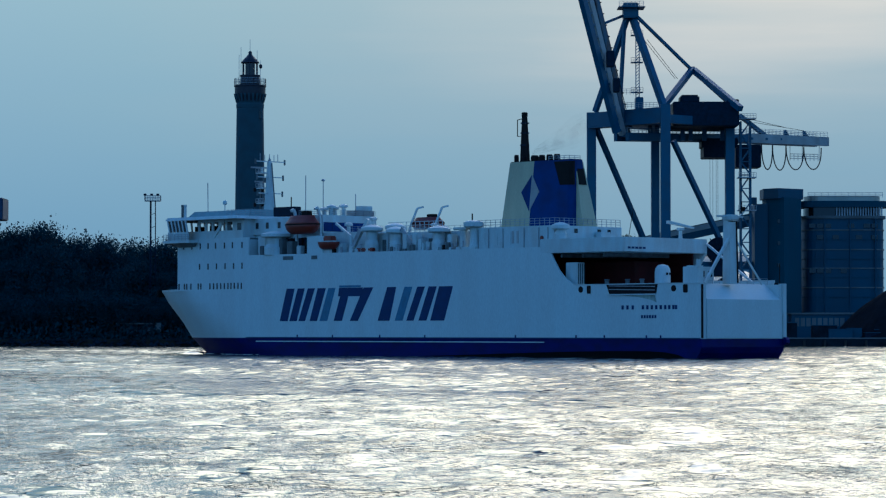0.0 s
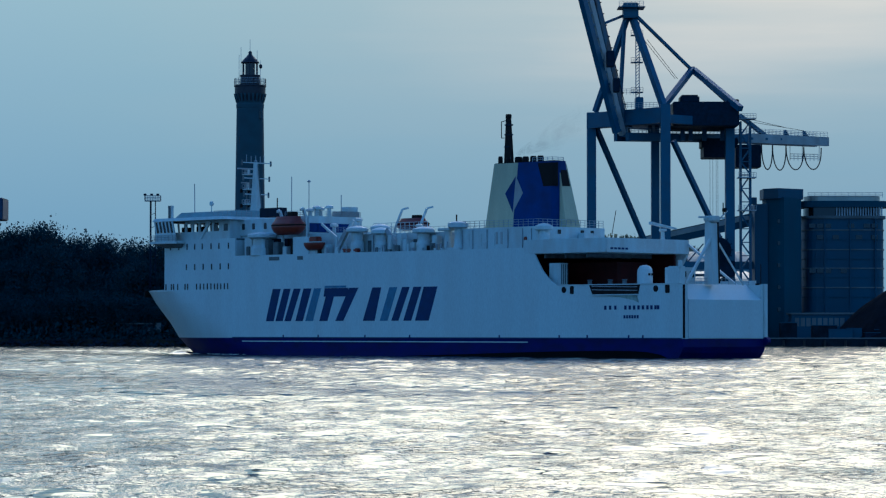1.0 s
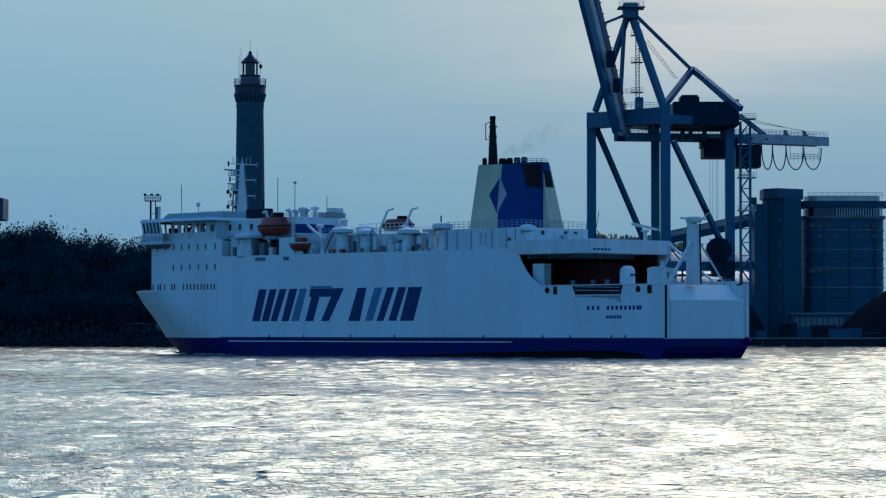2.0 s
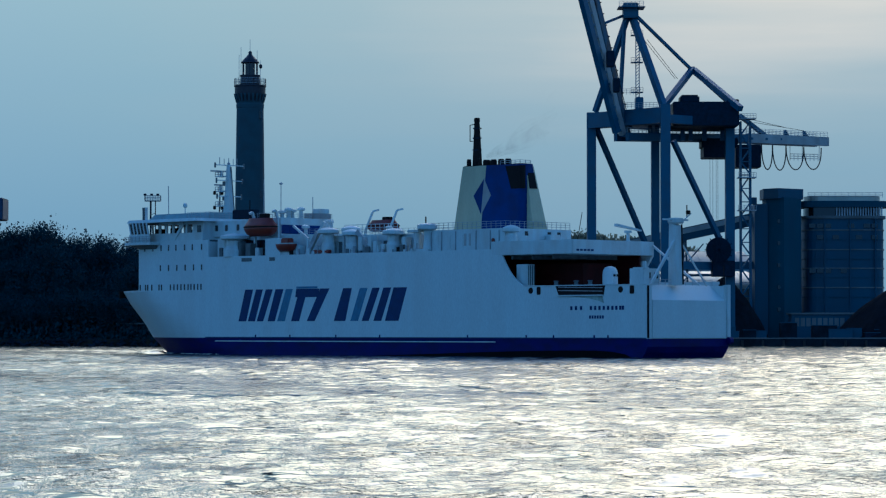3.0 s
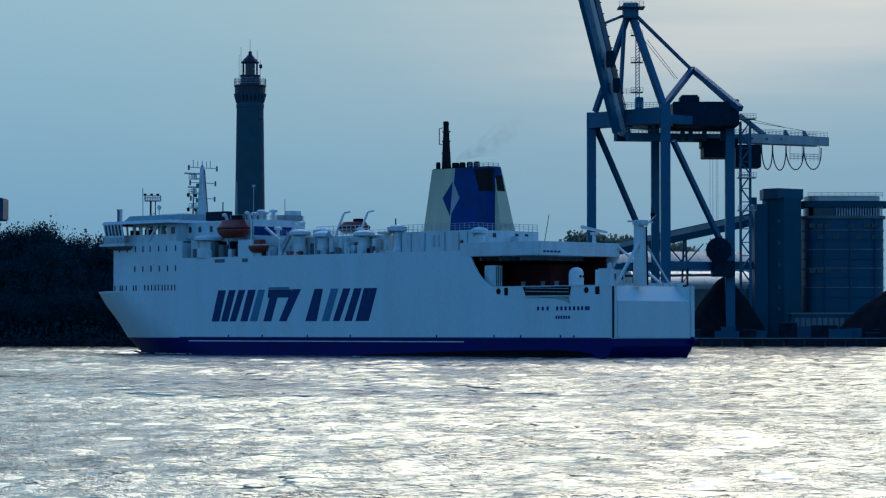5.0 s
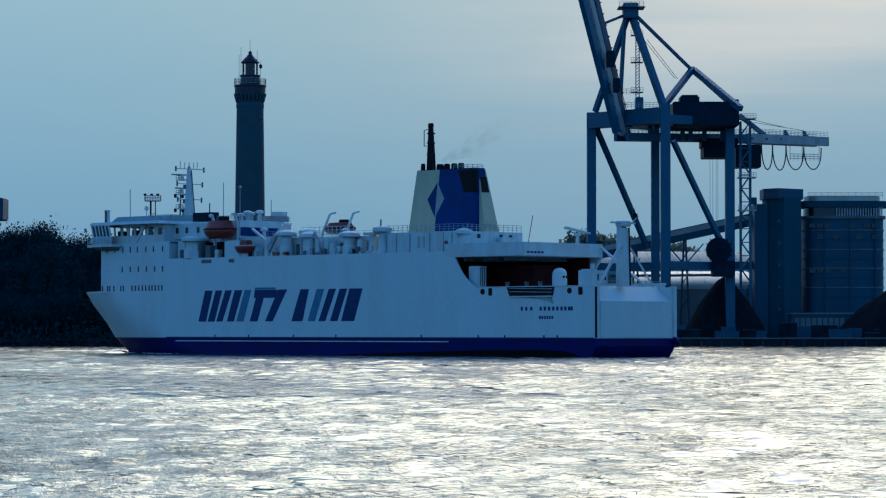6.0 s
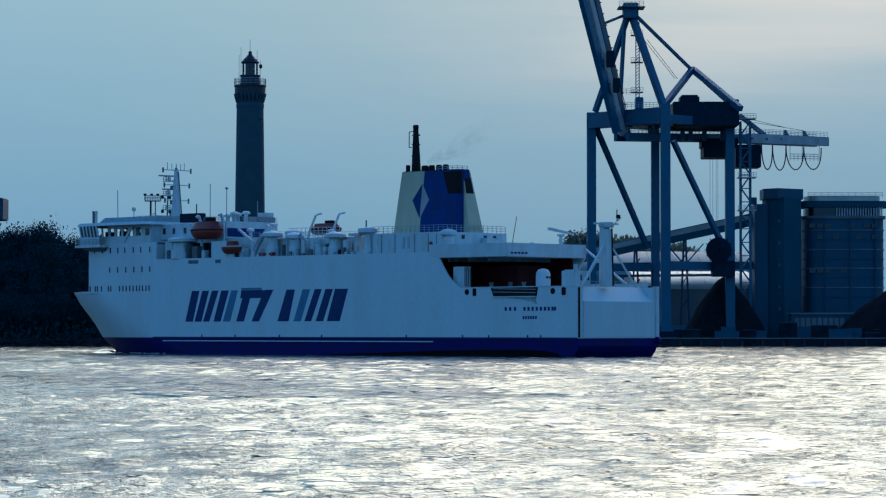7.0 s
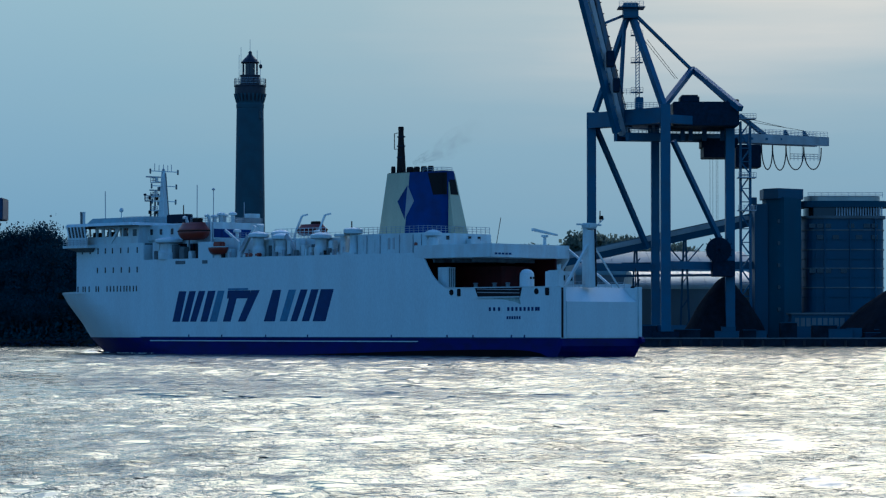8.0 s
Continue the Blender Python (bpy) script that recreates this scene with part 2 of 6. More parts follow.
def hexa(bm, p):
    """A block from eight corners: four below, four above."""
    v = [bm.verts.new(q) for q in p]
    for q in ((3, 2, 1, 0), (4, 5, 6, 7), (0, 1, 5, 4), (1, 2, 6, 5), (2, 3, 7, 6), (3, 0, 4, 7)):
        bm.faces.new([v[i] for i in q])
    return v


def box(bm, x0, x1, y0, y1, z0, z1, bev=0.0):
    t = bm if not bev else bmesh.new()
    hexa(t, [(x0, y0, z0), (x1, y0, z0), (x1, y1, z0), (x0, y1, z0), (x0, y0, z1), (x1, y0, z1), (x1, y1, z1), (x0, y1, z1)])
    if bev:
        bmesh.ops.bevel(t, geom=t.edges[:], offset=bev, segments=2, affect="EDGES")
        me = bpy.data.meshes.new("tmp")
        t.to_mesh(me)
        t.free()
        bm.from_mesh(me)
        bpy.data.meshes.remove(me)
    return bm


def B(*a, bev=0.0):
    return box(bmesh.new(), *a, bev=bev)


def beam(bm, p, q, w, h=None, sides=4):
    """A straight bar from p to q, w across (and h high)."""
    p, q = Vector(p), Vector(q)
    d = q - p
    rot = d.to_track_quat("Z", "Y").to_matrix()
    h = h or w
    ring = []
    for c in (p, q):
        r = []
        for i in range(sides):
            an = 2 * math.pi * (i + 0.5) / sides
            k = 1 / math.cos(math.pi / sides) / 2
            r.append(bm.verts.new(c + rot @ Vector((math.cos(an) * w * k, math.sin(an) * h * k, 0))))
        ring.append(r)
    for i in range(sides):
        j = (i + 1) % sides
        bm.faces.new((ring[0][i], ring[0][j], ring[1][j], ring[1][i]))
    bm.faces.new(ring[0][::-1])
    bm.faces.new(ring[1])
    return bm


def BM(p, q, w, h=None, sides=4):
    return beam(bmesh.new(), p, q, w, h, sides)


def lathe(bm, profile, cx=0, cy=0, n=24):
    """A turned body from (radius, height) pairs."""
    rings = [[bm.verts.new((cx + r * math.cos(2 * math.pi * i / n), cy + r * math.sin(2 * math.pi * i / n), z)) for i in range(n)] for r, z in profile]
    for a_, b_ in zip(rings, rings[1:]):
        for i in range(n):
            bm.faces.new((a_[i], a_[(i + 1) % n], b_[(i + 1) % n], b_[i]))
    bm.faces.new(rings[0][::-1])
    bm.faces.new(rings[-1])
    return bm


def rail(bm, pts, height=1.1, gap=1.5, w=0.06, bars=3):
    """A railing along a line of points: posts and bars."""
    for p, q in zip(pts, pts[1:]):
        p, q = Vector(p), Vector(q)
        n = max(1, round((q - p).length / gap))
        for i in range(n + 1):
            c = p.lerp(q, i / n)
            beam(bm, c, c + Vector((0, 0, height)), w)
        for k in range(bars):
            up = Vector((0, 0, height * (k + 1) / bars))
            beam(bm, p + up, q + up, w)
    return bm


def wire(bm, pts, w, sides=4):
    for p, q in zip(pts, pts[1:]):
        beam(bm, p, q, w, sides=sides)
    return bm


# ---- water ----
def make_water():
    xs = np.concatenate([np.linspace(-3500, -400, 14), np.linspace(-380, -175, 14), np.arange(-170, -40, 0.9), np.arange(-40, -24, 0.5), np.arange(-24, 24, 0.3),
                         np.arange(24, 40, 0.5), np.arange(40, 171, 0.9), np.linspace(175, 380, 14), np.linspace(400, 3500, 14)])
    ys = np.concatenate([np.linspace(-600, 40, 16), np.arange(55, 70, 1.0), np.arange(70, 210, 0.3), np.arange(210, 400, 0.6), np.arange(400, 884, 1.2), np.linspace(890, 930, 8)])
    X, Y = np.meshgrid(xs, ys)
    step = np.maximum(np.gradient(xs)[None, :] * 0.6, np.gradient(ys)[:, None])
    rng = np.random.RandomState(4)
    Z = np.zeros_like(X)
    wind = math.radians(250)
    for i in range(80):
        lam = 0.85 * (3.0 / 0.85) ** rng.rand()
        th = wind + rng.normal(0, 0.75)
        k = 2 * math.pi / lam
        amp = 0.0042 * lam
        Z += amp * np.sin(k * (X * math.cos(th) + Y * math.sin(th)) + rng.rand() * 6.283) * np.clip(lam / step / 2.2 - 1, 0, 1)
    far = np.clip((Y - 240) / 120, 0, 1) * (0.82 + 0.18 * np.clip((Y - 620) / 120, 0, 1))
    for i in range(36):
        lam = 3.4 * (9.0 / 3.4) ** rng.rand()
        th = wind + rng.normal(0, 0.7)
        k = 2 * math.pi / lam
        Z += 0.0050 * lam * np.sin(k * (X * math.cos(th) + Y * math.sin(th)) + rng.rand() * 6.283) * far
    fade = np.clip((175 - np.abs(X)) / 10, 0, 1) * np.clip((Y - 50) / 10, 0, 1) * np.clip((884 - Y) / 10, 0, 1)
    # patches of calmer and rougher water
    patch = 0.8 + 0.25 * np.sin(X * 0.031 + 1.3 * np.sin(Y * 0.011)) * np.sin(Y * 0.027 + 0.02 * X) + 0.2 * np.sin(X * 0.09 + Y * 0.05)
    Z = Z * fade * patch
    ny, nx = X.shape
    me = bpy.data.meshes.new("water")
    idx = np.arange(nx * ny).reshape(ny, nx)
    quads = np.stack([idx[:-1, :-1], idx[:-1, 1:], idx[1:, 1:], idx[1:, :-1]], -1).reshape(-1, 4)
    me.vertices.add(nx * ny)
    me.vertices.foreach_set("co", np.stack([X, Y, Z], -1).astype(np.float32).ravel())
    me.loops.add(quads.size)
    me.loops.foreach_set("vertex_index", quads.ravel().astype(np.int32))
    me.polygons.add(len(quads))
    me.polygons.foreach_set("loop_start", np.arange(0, quads.size, 4, dtype=np.int32))
    me.polygons.foreach_set("use_smooth", np.ones(len(quads), dtype=bool))
    me.update(calc_edges=True)
    me.materials.append(WATER)
    return tagged(new("water", me), "choppy grey river water glittering under a low sun", "water", kind="structure")


water = make_water()


# ---- far bank ----
def make_bank():
    g = new("ground", bpy.data.meshes.new("ground"))
    bm = box(bmesh.new(), -3500, 3500, 874.5, 4800, -4, 2.2)
    bm.to_mesh(g.data)
    bm.free()
    g.data.materials.append(EARTH)
    tagged(g, "dark earth and tarmac bank of the port", "ground", kind="structure")
    q = part("quay_wall", box(bmesh.new(), 34.33, 420, 873, 874.5, -4, 2.4), DARKCON)
    tagged(q, "dark concrete quay wall with fenders at the water", "quay", kind="structure")
    cope = part("coping", box(bmesh.new(), 34.33, 420, 872.8, 876, 2.4, 2.75), CONCRETE, q)
    f0 = None
    for i in range(24):
        m = pose(34.33 + 6 + i * 6.2, 872.75, 0.2)
        if f0 is None:
            f0 = part("fender", lathe(bmesh.new(), [(0.3, 0), (0.35, 0.1), (0.35, 1.6), (0.3, 1.7)], n=8), CABLE, q)
            f0.matrix_basis = m
        else:
            again("fender", f0, q, m)
    # rock armour under the trees
    bm = bmesh.new()
    rnd = random.Random(2)
    for i in range(1500):
        x, k = rnd.uniform(-330, 35.20), rnd.random()
        c = Vector((x, 870.5 + 5 * k, -0.4 + 2.6 * k))
        s = rnd.uniform(0.4, 1.1)
        v = [bm.verts.new(c + Vector([rnd.uniform(0.6, 1.1) * s * d for d in dd])) for dd in ((1, 0, 0), (-1, 0, 0), (0, 1, 0), (0, -1, 0), (0, 0, 0.8), (0, 0, -0.8))]
        for t_ in ((0, 2, 4), (2, 1, 4), (1, 3, 4), (3, 0, 4), (2, 0, 5), (1, 2, 5), (3, 1, 5), (0, 3, 5)):
            bm.faces.new([v[j] for j in t_])
    tagged(part("rock_bank", bm, DARKCON), "dark rocks of a sloping river bank", "rocks", kind="stuff")


make_bank()


# ---- lighthouse ----
def make_lighthouse():
    x, y = -59.90, 900
    L = empty("lighthouse", pose(x, y, 2.2))
    z = lambda v: v - 2.2
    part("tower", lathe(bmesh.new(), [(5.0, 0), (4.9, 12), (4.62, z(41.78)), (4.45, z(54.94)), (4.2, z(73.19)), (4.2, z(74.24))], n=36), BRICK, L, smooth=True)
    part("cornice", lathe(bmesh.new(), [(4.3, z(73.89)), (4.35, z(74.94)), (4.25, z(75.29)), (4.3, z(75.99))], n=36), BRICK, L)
    gallery = part("gallery", lathe(bmesh.new(), [(4.25, z(75.99)), (4.75, z(77.75)), (4.8, z(80.38)), (5.0, z(80.56)), (5.0, z(80.99))], n=36), BRICKDARK, L)
    c0 = None
    for i in range(24):
        m = pose(0, 0, 0, 0, 0, i * 15)
        if c0 is None:
            c0 = part("corbel", hexa_bm([(4.2, -0.3, z(75.64)), (4.4, -0.3, z(75.64)), (4.4, 0.3, z(75.64)), (4.2, 0.3, z(75.64)),
                                         (4.6, -0.3, z(78.27)), (5.1, -0.3, z(78.27)), (5.1, 0.3, z(78.27)), (4.6, 0.3, z(78.27))]), BRICK, L)
        else:
            again("corbel", c0, L, m)
    rl = bmesh.new()
    for i in range(24):
        p = [Vector((4.9 * math.cos(j * math.pi / 12), 4.9 * math.sin(j * math.pi / 12), z(80.99))) for j in (i, i + 1)]
        rail(rl, p, 2.0, 9, 0.1, 4)
    part("railing", rl, STEEL, gallery, "thin steel gallery railing")
    part("watch_room", lathe(bmesh.new(), [(3.1, z(80.91)), (3.0, z(83.71)), (3.25, z(83.80)), (3.25, z(84.15))], n=24), BRICKDARK, L)
    lantern = part("lantern_glass", lathe(bmesh.new(), [(1.5, z(84.06)), (1.5, z(88.63))], n=16), GLASS_DARK, L)
    for i in range(12):
        an = i * math.pi / 6
        part("glazing_bar", BM((2.3 * math.cos(an), 2.3 * math.sin(an), z(84.06)), (2.3 * math.cos(an), 2.3 * math.sin(an), z(88.28)), 0.22), BRICKDARK, lantern)
    part("dome", lathe(bmesh.new(), [(2.85, z(87.92)), (2.75, z(88.25)), (2.0, z(89.2)), (1.15, z(90.0)), (0.6, z(90.64)), (0.5, z(90.91)), (0.62, z(91.17)), (0.4, z(91.61)), (0.1, z(91.78))], n=24), BRICKDARK, L, smooth=True)
    for dx, zt, zb in ((0, 95.29, 91.61), (-2.8, 92.84, 83.89), (-3.4, 90.38, 81.26), (2.2, 91.78, 83.89), (3.2, 88.63, 81.26)):
        part("aerial", BM((dx, -0.6, z(zb)), (dx, -0.6, z(zt)), 0.12), STEEL, L)
    part("signal_lamp", lathe(bmesh.new(), [(0.2, z(86.17)), (0.5, z(86.52)), (0.5, z(87.22)), (0.2, z(87.57))], cx=3.3, cy=-0.6, n=8), BRICKDARK, L)
    for wx, zz in ((3.3, 71.61), (3.5, 47.05), (-2.9, 63.71)):
        part("slit_window", B(wx - 0.3, wx + 0.3, -3.2, -2.4, z(zz) - 1.2, z(zz) + 1.2), GLASS_DARK, L)
    tagged(L, "tall round brick lighthouse with a dark lantern room", "lighthouse")


def hexa_bm(p):
    bm = bmesh.new()
    hexa(bm, p)
    return bm


make_lighthouse()


# ---- floodlight mast and control tower ----
def make_flood_mast():
    y = 890
    M = empty("floodlight_mast", pose(-89.03, y, 2.2))
    for dx in (-0.7, 0.9):
        part("pole", BM((dx, 0, 0), (dx * 0.9, 0, 44.67 - 2.2), 0.55 if dx < 0 else 0.3, sides=8), CRANE_DARK, M)
    for i in range(9):
        zz = 6 + i * 4
        part("rung", BM((-0.7, 0, zz), (0.9, 0, zz + 0.8), 0.15), CRANE_DARK, M)
    deck = part("platform", B(-2.4, 2.4, -1.2, 1.2, 44.49 - 2.2, 44.75 - 2.2), CRANE, M)
    rb = rail(bmesh.new(), [(-2.4, -1.2, 44.75 - 2.2), (2.4, -1.2, 44.75 - 2.2), (2.4, 1.2, 44.75 - 2.2), (-2.4, 1.2, 44.75 - 2.2), (-2.4, -1.2, 44.75 - 2.2)], 1.5, 0.8, 0.1, 3)
    part("railing", rb, STEEL, deck)
    for dx in (-2.2, -0.2, 1.7):
        part("floodlight", B(dx - 0.5, dx + 0.4, -1.5, -0.9, 46.23 - 2.2, 46.83 - 2.2, bev=0.1), CRANE_DARK, deck)
    tagged(M, "tall steel floodlight mast with a railed lamp platform", "light mast")
    T = empty("control_tower", pose(-144.32, 900, 2.2))
    part("shaft", B(-3, 3, -3, 3, 0, 38.80 - 2.2), CONCRETE, T)
    part("cabin", B(-153.08 - -144.32, -135.65 - -144.32, -6, 6, 38.97 - 2.2, 45.82 - 2.2, bev=0.3), CABIN, T, "dark blue clad cabin")
    tagged(T, "dark blue cabin of a tower above the trees", "tower")


make_flood_mast()


def make_bank_shed():
    H = empty("boat_shed", pose(-91.5, 879.5, 2.2))
    part("wall", B(-7, 5, -0.6, 2.4, 0, 4.6), DARKCON, H)
    part("roof", B(-7.4, 5.2, -1.1, 2.8, 4.6, 4.9), CONCRETE, H, "pale roof edge")
    part("door", B(4.5, 6.2, -0.75, -0.6, 2.3, 5.0), CONCRETE, H, "pale sheet door")
    for i in range(5):
        part("window", B(-6 + i * 2, -5 + i * 2, -0.66, -0.55, 2.4, 3.6), GLASS_DARK, H)
    tagged(H, "low dark shed with a pale roof edge under the trees", "shed")


make_bank_shed()


# ---- trees ----
def tree_meshes(seed, height, spread, leaves, size, mat, bare=0.2):
    rnd = random.Random(seed)
    tb = bmesh.new()
    lathe(tb, [(0.5, 0), (0.36, height * 0.3), (0.22, height * 0.6), (0.06, height * 0.9)], n=7)
    tips = []
    for i in range(22):
        z0 = height * rnd.uniform(0.22, 0.8)
        an = rnd.uniform(0, 6.283)
        ln = spread * rnd.uniform(0.5, 1.0) * (1.15 - 0.6 * z0 / height)
        mid = Vector((math.cos(an) * ln * 0.5, math.sin(an) * ln * 0.5, z0 + ln * 0.35))
        tip = Vector((math.cos(an) * ln, math.sin(an) * ln, z0 + ln * rnd.uniform(0.5, 1.0)))
        tip.z = min(tip.z, height * 1.02)
        beam(tb, (0, 0, z0), mid, 0.2)
        beam(tb, mid, tip, 0.11)
        for k in range(3):
            e2 = tip + Vector((rnd.uniform(-1.5, 1.5), rnd.uniform(-1.5, 1.5), rnd.uniform(0.3, 1.8)))
            beam(tb, mid.lerp(tip, rnd.uniform(0.3, 1)), e2, 0.06)
            tips.append(e2)
        tips += [mid, tip]
    tips.append(Vector((0, 0, height * 0.95)))
    verts, faces = [], []
    for i in range(leaves):
        c = rnd.choice(tips)
        c = c + Vector((rnd.gauss(0, 1.1), rnd.gauss(0, 1.1), rnd.gauss(0, 1.0)))
        if rnd.random() < bare and c.z > height * 0.85:
            continue
        d1 = Vector((rnd.uniform(-1, 1), rnd.uniform(-1, 1), rnd.uniform(-1, 1))).normalized() * size * rnd.uniform(0.5, 1.2)
        d2 = Vector((rnd.uniform(-1, 1), rnd.uniform(-1, 1), rnd.uniform(-1, 1))).normalized() * size * rnd.uniform(0.4, 0.9)
        n = len(verts)
        verts += [c - d1, c + d2, c + d1, c - d2]
        faces.append((n, n + 1, n + 2, n + 3))
    cm = bpy.data.meshes.new("crown")
    cm.from_pydata(verts, [], faces)
    cm.materials.append(mat)
    tm = bpy.data.meshes.new("trunk")
    tb.to_mesh(tm)
    tb.free()
    tm.materials.append(BARK)
    return tm, cm


def make_trees():
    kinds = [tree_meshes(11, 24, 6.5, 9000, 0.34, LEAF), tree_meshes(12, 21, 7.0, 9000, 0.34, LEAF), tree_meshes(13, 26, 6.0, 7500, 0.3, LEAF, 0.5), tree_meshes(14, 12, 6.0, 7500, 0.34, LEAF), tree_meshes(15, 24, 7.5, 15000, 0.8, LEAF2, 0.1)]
    rnd = random.Random(5)

    def tree(x, y, top, kind=None):
        k = rnd.randrange(3) if kind is None else kind
        base = (24, 21, 26, 12, 24)[k]
        T = empty("tree", pose(x, y, 2.1, 0, 0, rnd.uniform(0, 360)))
        s = top / base
        T.scale = (max(0.75, s ** 0.6), max(0.75, s ** 0.6), s)
        for n, me in zip(("trunk", "crown"), kinds[k]):
            o = new(n, me)
            o.parent = T
        tagged(T, "olive tree behind the port, its leaf colour paled for haze" if k == 4 else "bare-topped dark tree of a riverside wood" if k == 2 else "dense dark green tree of a riverside wood", "tree", "trees on the bank")

    def line(px):
        # height of the wood's outline along the bank
        return np.interp(px, [-260, -200, -137.32, -128.56, -121.55, -114.55, -109.29, -97.03, -84.77, -63.75, 37.83], [32, 33, 33.3, 34.6, 35.2, 33.4, 31.4, 30.6, 29.2, 26, 20])

    x = -200.0
    while x < -60.25:
        tree(x, 905 + rnd.uniform(-3, 6), line(x) * rnd.uniform(0.95, 1.03) - 0.3)
        x += rnd.uniform(2.7, 4.0)
    x = -200.0
    while x < -56.75:
        tree(x, 892 + rnd.uniform(-3, 3), line(x) * rnd.uniform(0.6, 0.85))
        x += rnd.uniform(4.5, 6.5)
    x = -200.0
    while x < -53.25:
        tree(x, 882 + rnd.uniform(-2, 2), rnd.uniform(10, 15), 3)
        x += rnd.uniform(4.5, 6.5)
    for i in range(30):
        xx = -58.9 + i * 5.1
        tree(xx, 1122 + rnd.uniform(-4, 4), rnd.uniform(31.5, 35) + (2 if i % 7 == 0 else 0) + (4.5 if 53 < xx < 71 else 0), 4)
    # hedge that closes the wood behind
    verts, faces = [], []
    for i in range(42000):
        xx = rnd.uniform(-210, -55.00)
        c = Vector((xx, 912 + rnd.uniform(-4, 4), 2 + rnd.random() * (line(xx) * 0.83)))
        d1 = Vector((rnd.uniform(-1, 1), rnd.uniform(-1, 1), rnd.uniform(-1, 1))).normalized() * rnd.uniform(0.6, 1.5)
        d2 = Vector((rnd.uniform(-1, 1), rnd.uniform(-1, 1), rnd.uniform(-1, 1))).normalized() * rnd.uniform(0.5, 1.2)
        n = len(verts)
        verts += [c - d1, c + d2, c + d1, c - d2]
        faces.append((n, n + 1, n + 2, n + 3))
    for i in range(9000):
        xx = rnd.uniform(-210, 37.83)
        c = Vector((xx, 878 + rnd.uniform(-1.5, 1.5), 1.9 + abs(rnd.gauss(0, 2.4))))
        d1 = Vector((rnd.uniform(-1, 1), rnd.uniform(-1, 1), rnd.uniform(-1, 1))).normalized() * rnd.uniform(0.3, 0.9)
        d2 = Vector((rnd.uniform(-1, 1), rnd.uniform(-1, 1), rnd.uniform(-1, 1))).normalized() * rnd.uniform(0.3, 0.8)
        n = len(verts)
        verts += [c - d1, c + d2, c + d1, c - d2]
        faces.append((n, n + 1, n + 2, n + 3))
    me = bpy.data.meshes.new("undergrowth")
    me.from_pydata(verts, [], faces)
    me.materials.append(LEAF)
    tagged(new("undergrowth", me), "dense dark undergrowth of the riverside wood", "bushes", kind="stuff")


make_trees()

# ---- quay crane ----
def make_crane():
    K = empty("quay_crane", pose(46.32, 905, 2.2))
    o = Vector((46.32, 905, 2.2))
    P = lambda x, y, z: Vector((x, y, z)) - o
    A1, A2, B1, B2 = (46.32, 905), (67.54, 923), (67.47, 880), (88.78, 898)
    tops = (72.86, 73.32, 73.55, 74.08)
    for (x, y), zt, w in zip((A1, A2, B1, B2), tops, (2.8, 2.6, 2.9, 2.8)):
        leg = part("leg", BM(P(x, y, 4.6), P(x, y, zt), w, w * 1.2), CRANE, K)
        part("bogie", B(x - o.x - 4, x - o.x + 4, y - o.y - 1.3, y - o.y + 1.3, 0.3, 2.4, bev=0.2), CRANE_DARK, leg)
        for k in (-3, -1, 1, 3):
            part("wheel", lathe_y(x - o.x + k, y - o.y, 0.5, 0.5), CRANE_DARK, leg)
    sill = 24.76
    for a_, b_, z0, w in ((A1, A2, sill, 2.0), (B1, B2, sill, 2.0), (A1, B1, tops[0] - 2.6, 4.0), (A2, B2, tops[3] - 3.2, 2.4), (A1, B1, 5.5, 1.8), (A2, B2, 5.5, 1.8), (A1, A2, tops[0] - 2.4, 3.0), (B1, B2, tops[2] - 4.4, 2.2)):
        part("portal_beam", BM(P(*a_, z0), P(*b_, z0), w, w * 1.2), CRANE, K)
    part("diagonal_brace", BM(P(47.91, 905, 67.92), P(64.95, 922, 31.01), 1.4), CRANE, K)
    part("diagonal_brace", BM(P(69.87, 880, 62.40), P(87.46, 897, 28.89), 1.4), CRANE, K)
    # girder with the back reach; darker paint stands for shadow below the house
    g0, g1, g2 = Vector((54.73, 890, 0)), Vector((95.15, 926, 0)), Vector((123.9, 948.8, 0))
    zg0, zg1, zg2 = 64.27, 66.2, 66.55
    side = (g2 - g0).normalized().cross(Vector((0, 0, 1)))
    for s in (-2.6, 2.6):
        part("girder", BM(g0 + side * s + Vector((0, 0, zg0)) - o, g1 + side * s + Vector((0, 0, zg1)) - o, 1.4, 2.4), CRANE, K)
        part("back_girder", BM(g1 + side * s + Vector((0, 0, zg1)) - o, g2 + side * s + Vector((0, 0, zg2)) - o, 1.4, 2.9), CRANE_PALE, K)
        r0 = g1 + side * s + Vector((0, 0, zg1 + 1.5)) - o
        r1 = g2 + side * s + Vector((0, 0, zg2 + 1.5)) - o
        part("railing", rail(bmesh.new(), [r0, r1], 1.6, 1.7, 0.09, 3), STEEL, K)
        r0 = g0 + side * s + Vector((0, 0, zg0 + 1.3)) - o
        r1 = g1 + side * s + Vector((0, 0, zg1 + 1.3)) - o
        part("railing", rail(bmesh.new(), [r0, r1], 1.5, 1.7, 0.09, 3), STEEL, K)
    for k in np.linspace(0.02, 0.98, 14):
        c = g0.lerp(g2, k)
        zz = zg0 + (zg2 - zg0) * k
        part("cross_tie", BM(c - side * 2.6 + Vector((0, 0, zz + 0.4)) - o, c + side * 2.6 + Vector((0, 0, zz + 0.4)) - o, 0.7), CRANE, K)
    for xx in (110.62, 117.58):
        c = g0.lerp(g2, (xx - g0.x) / (g2.x - g0.x))
        part("stanchion", BM(c + Vector((0, 0, zg2 - 1)) - o, c + Vector((0, 0, zg2 + 3.2)) - o, 1.0), CRANE, K)
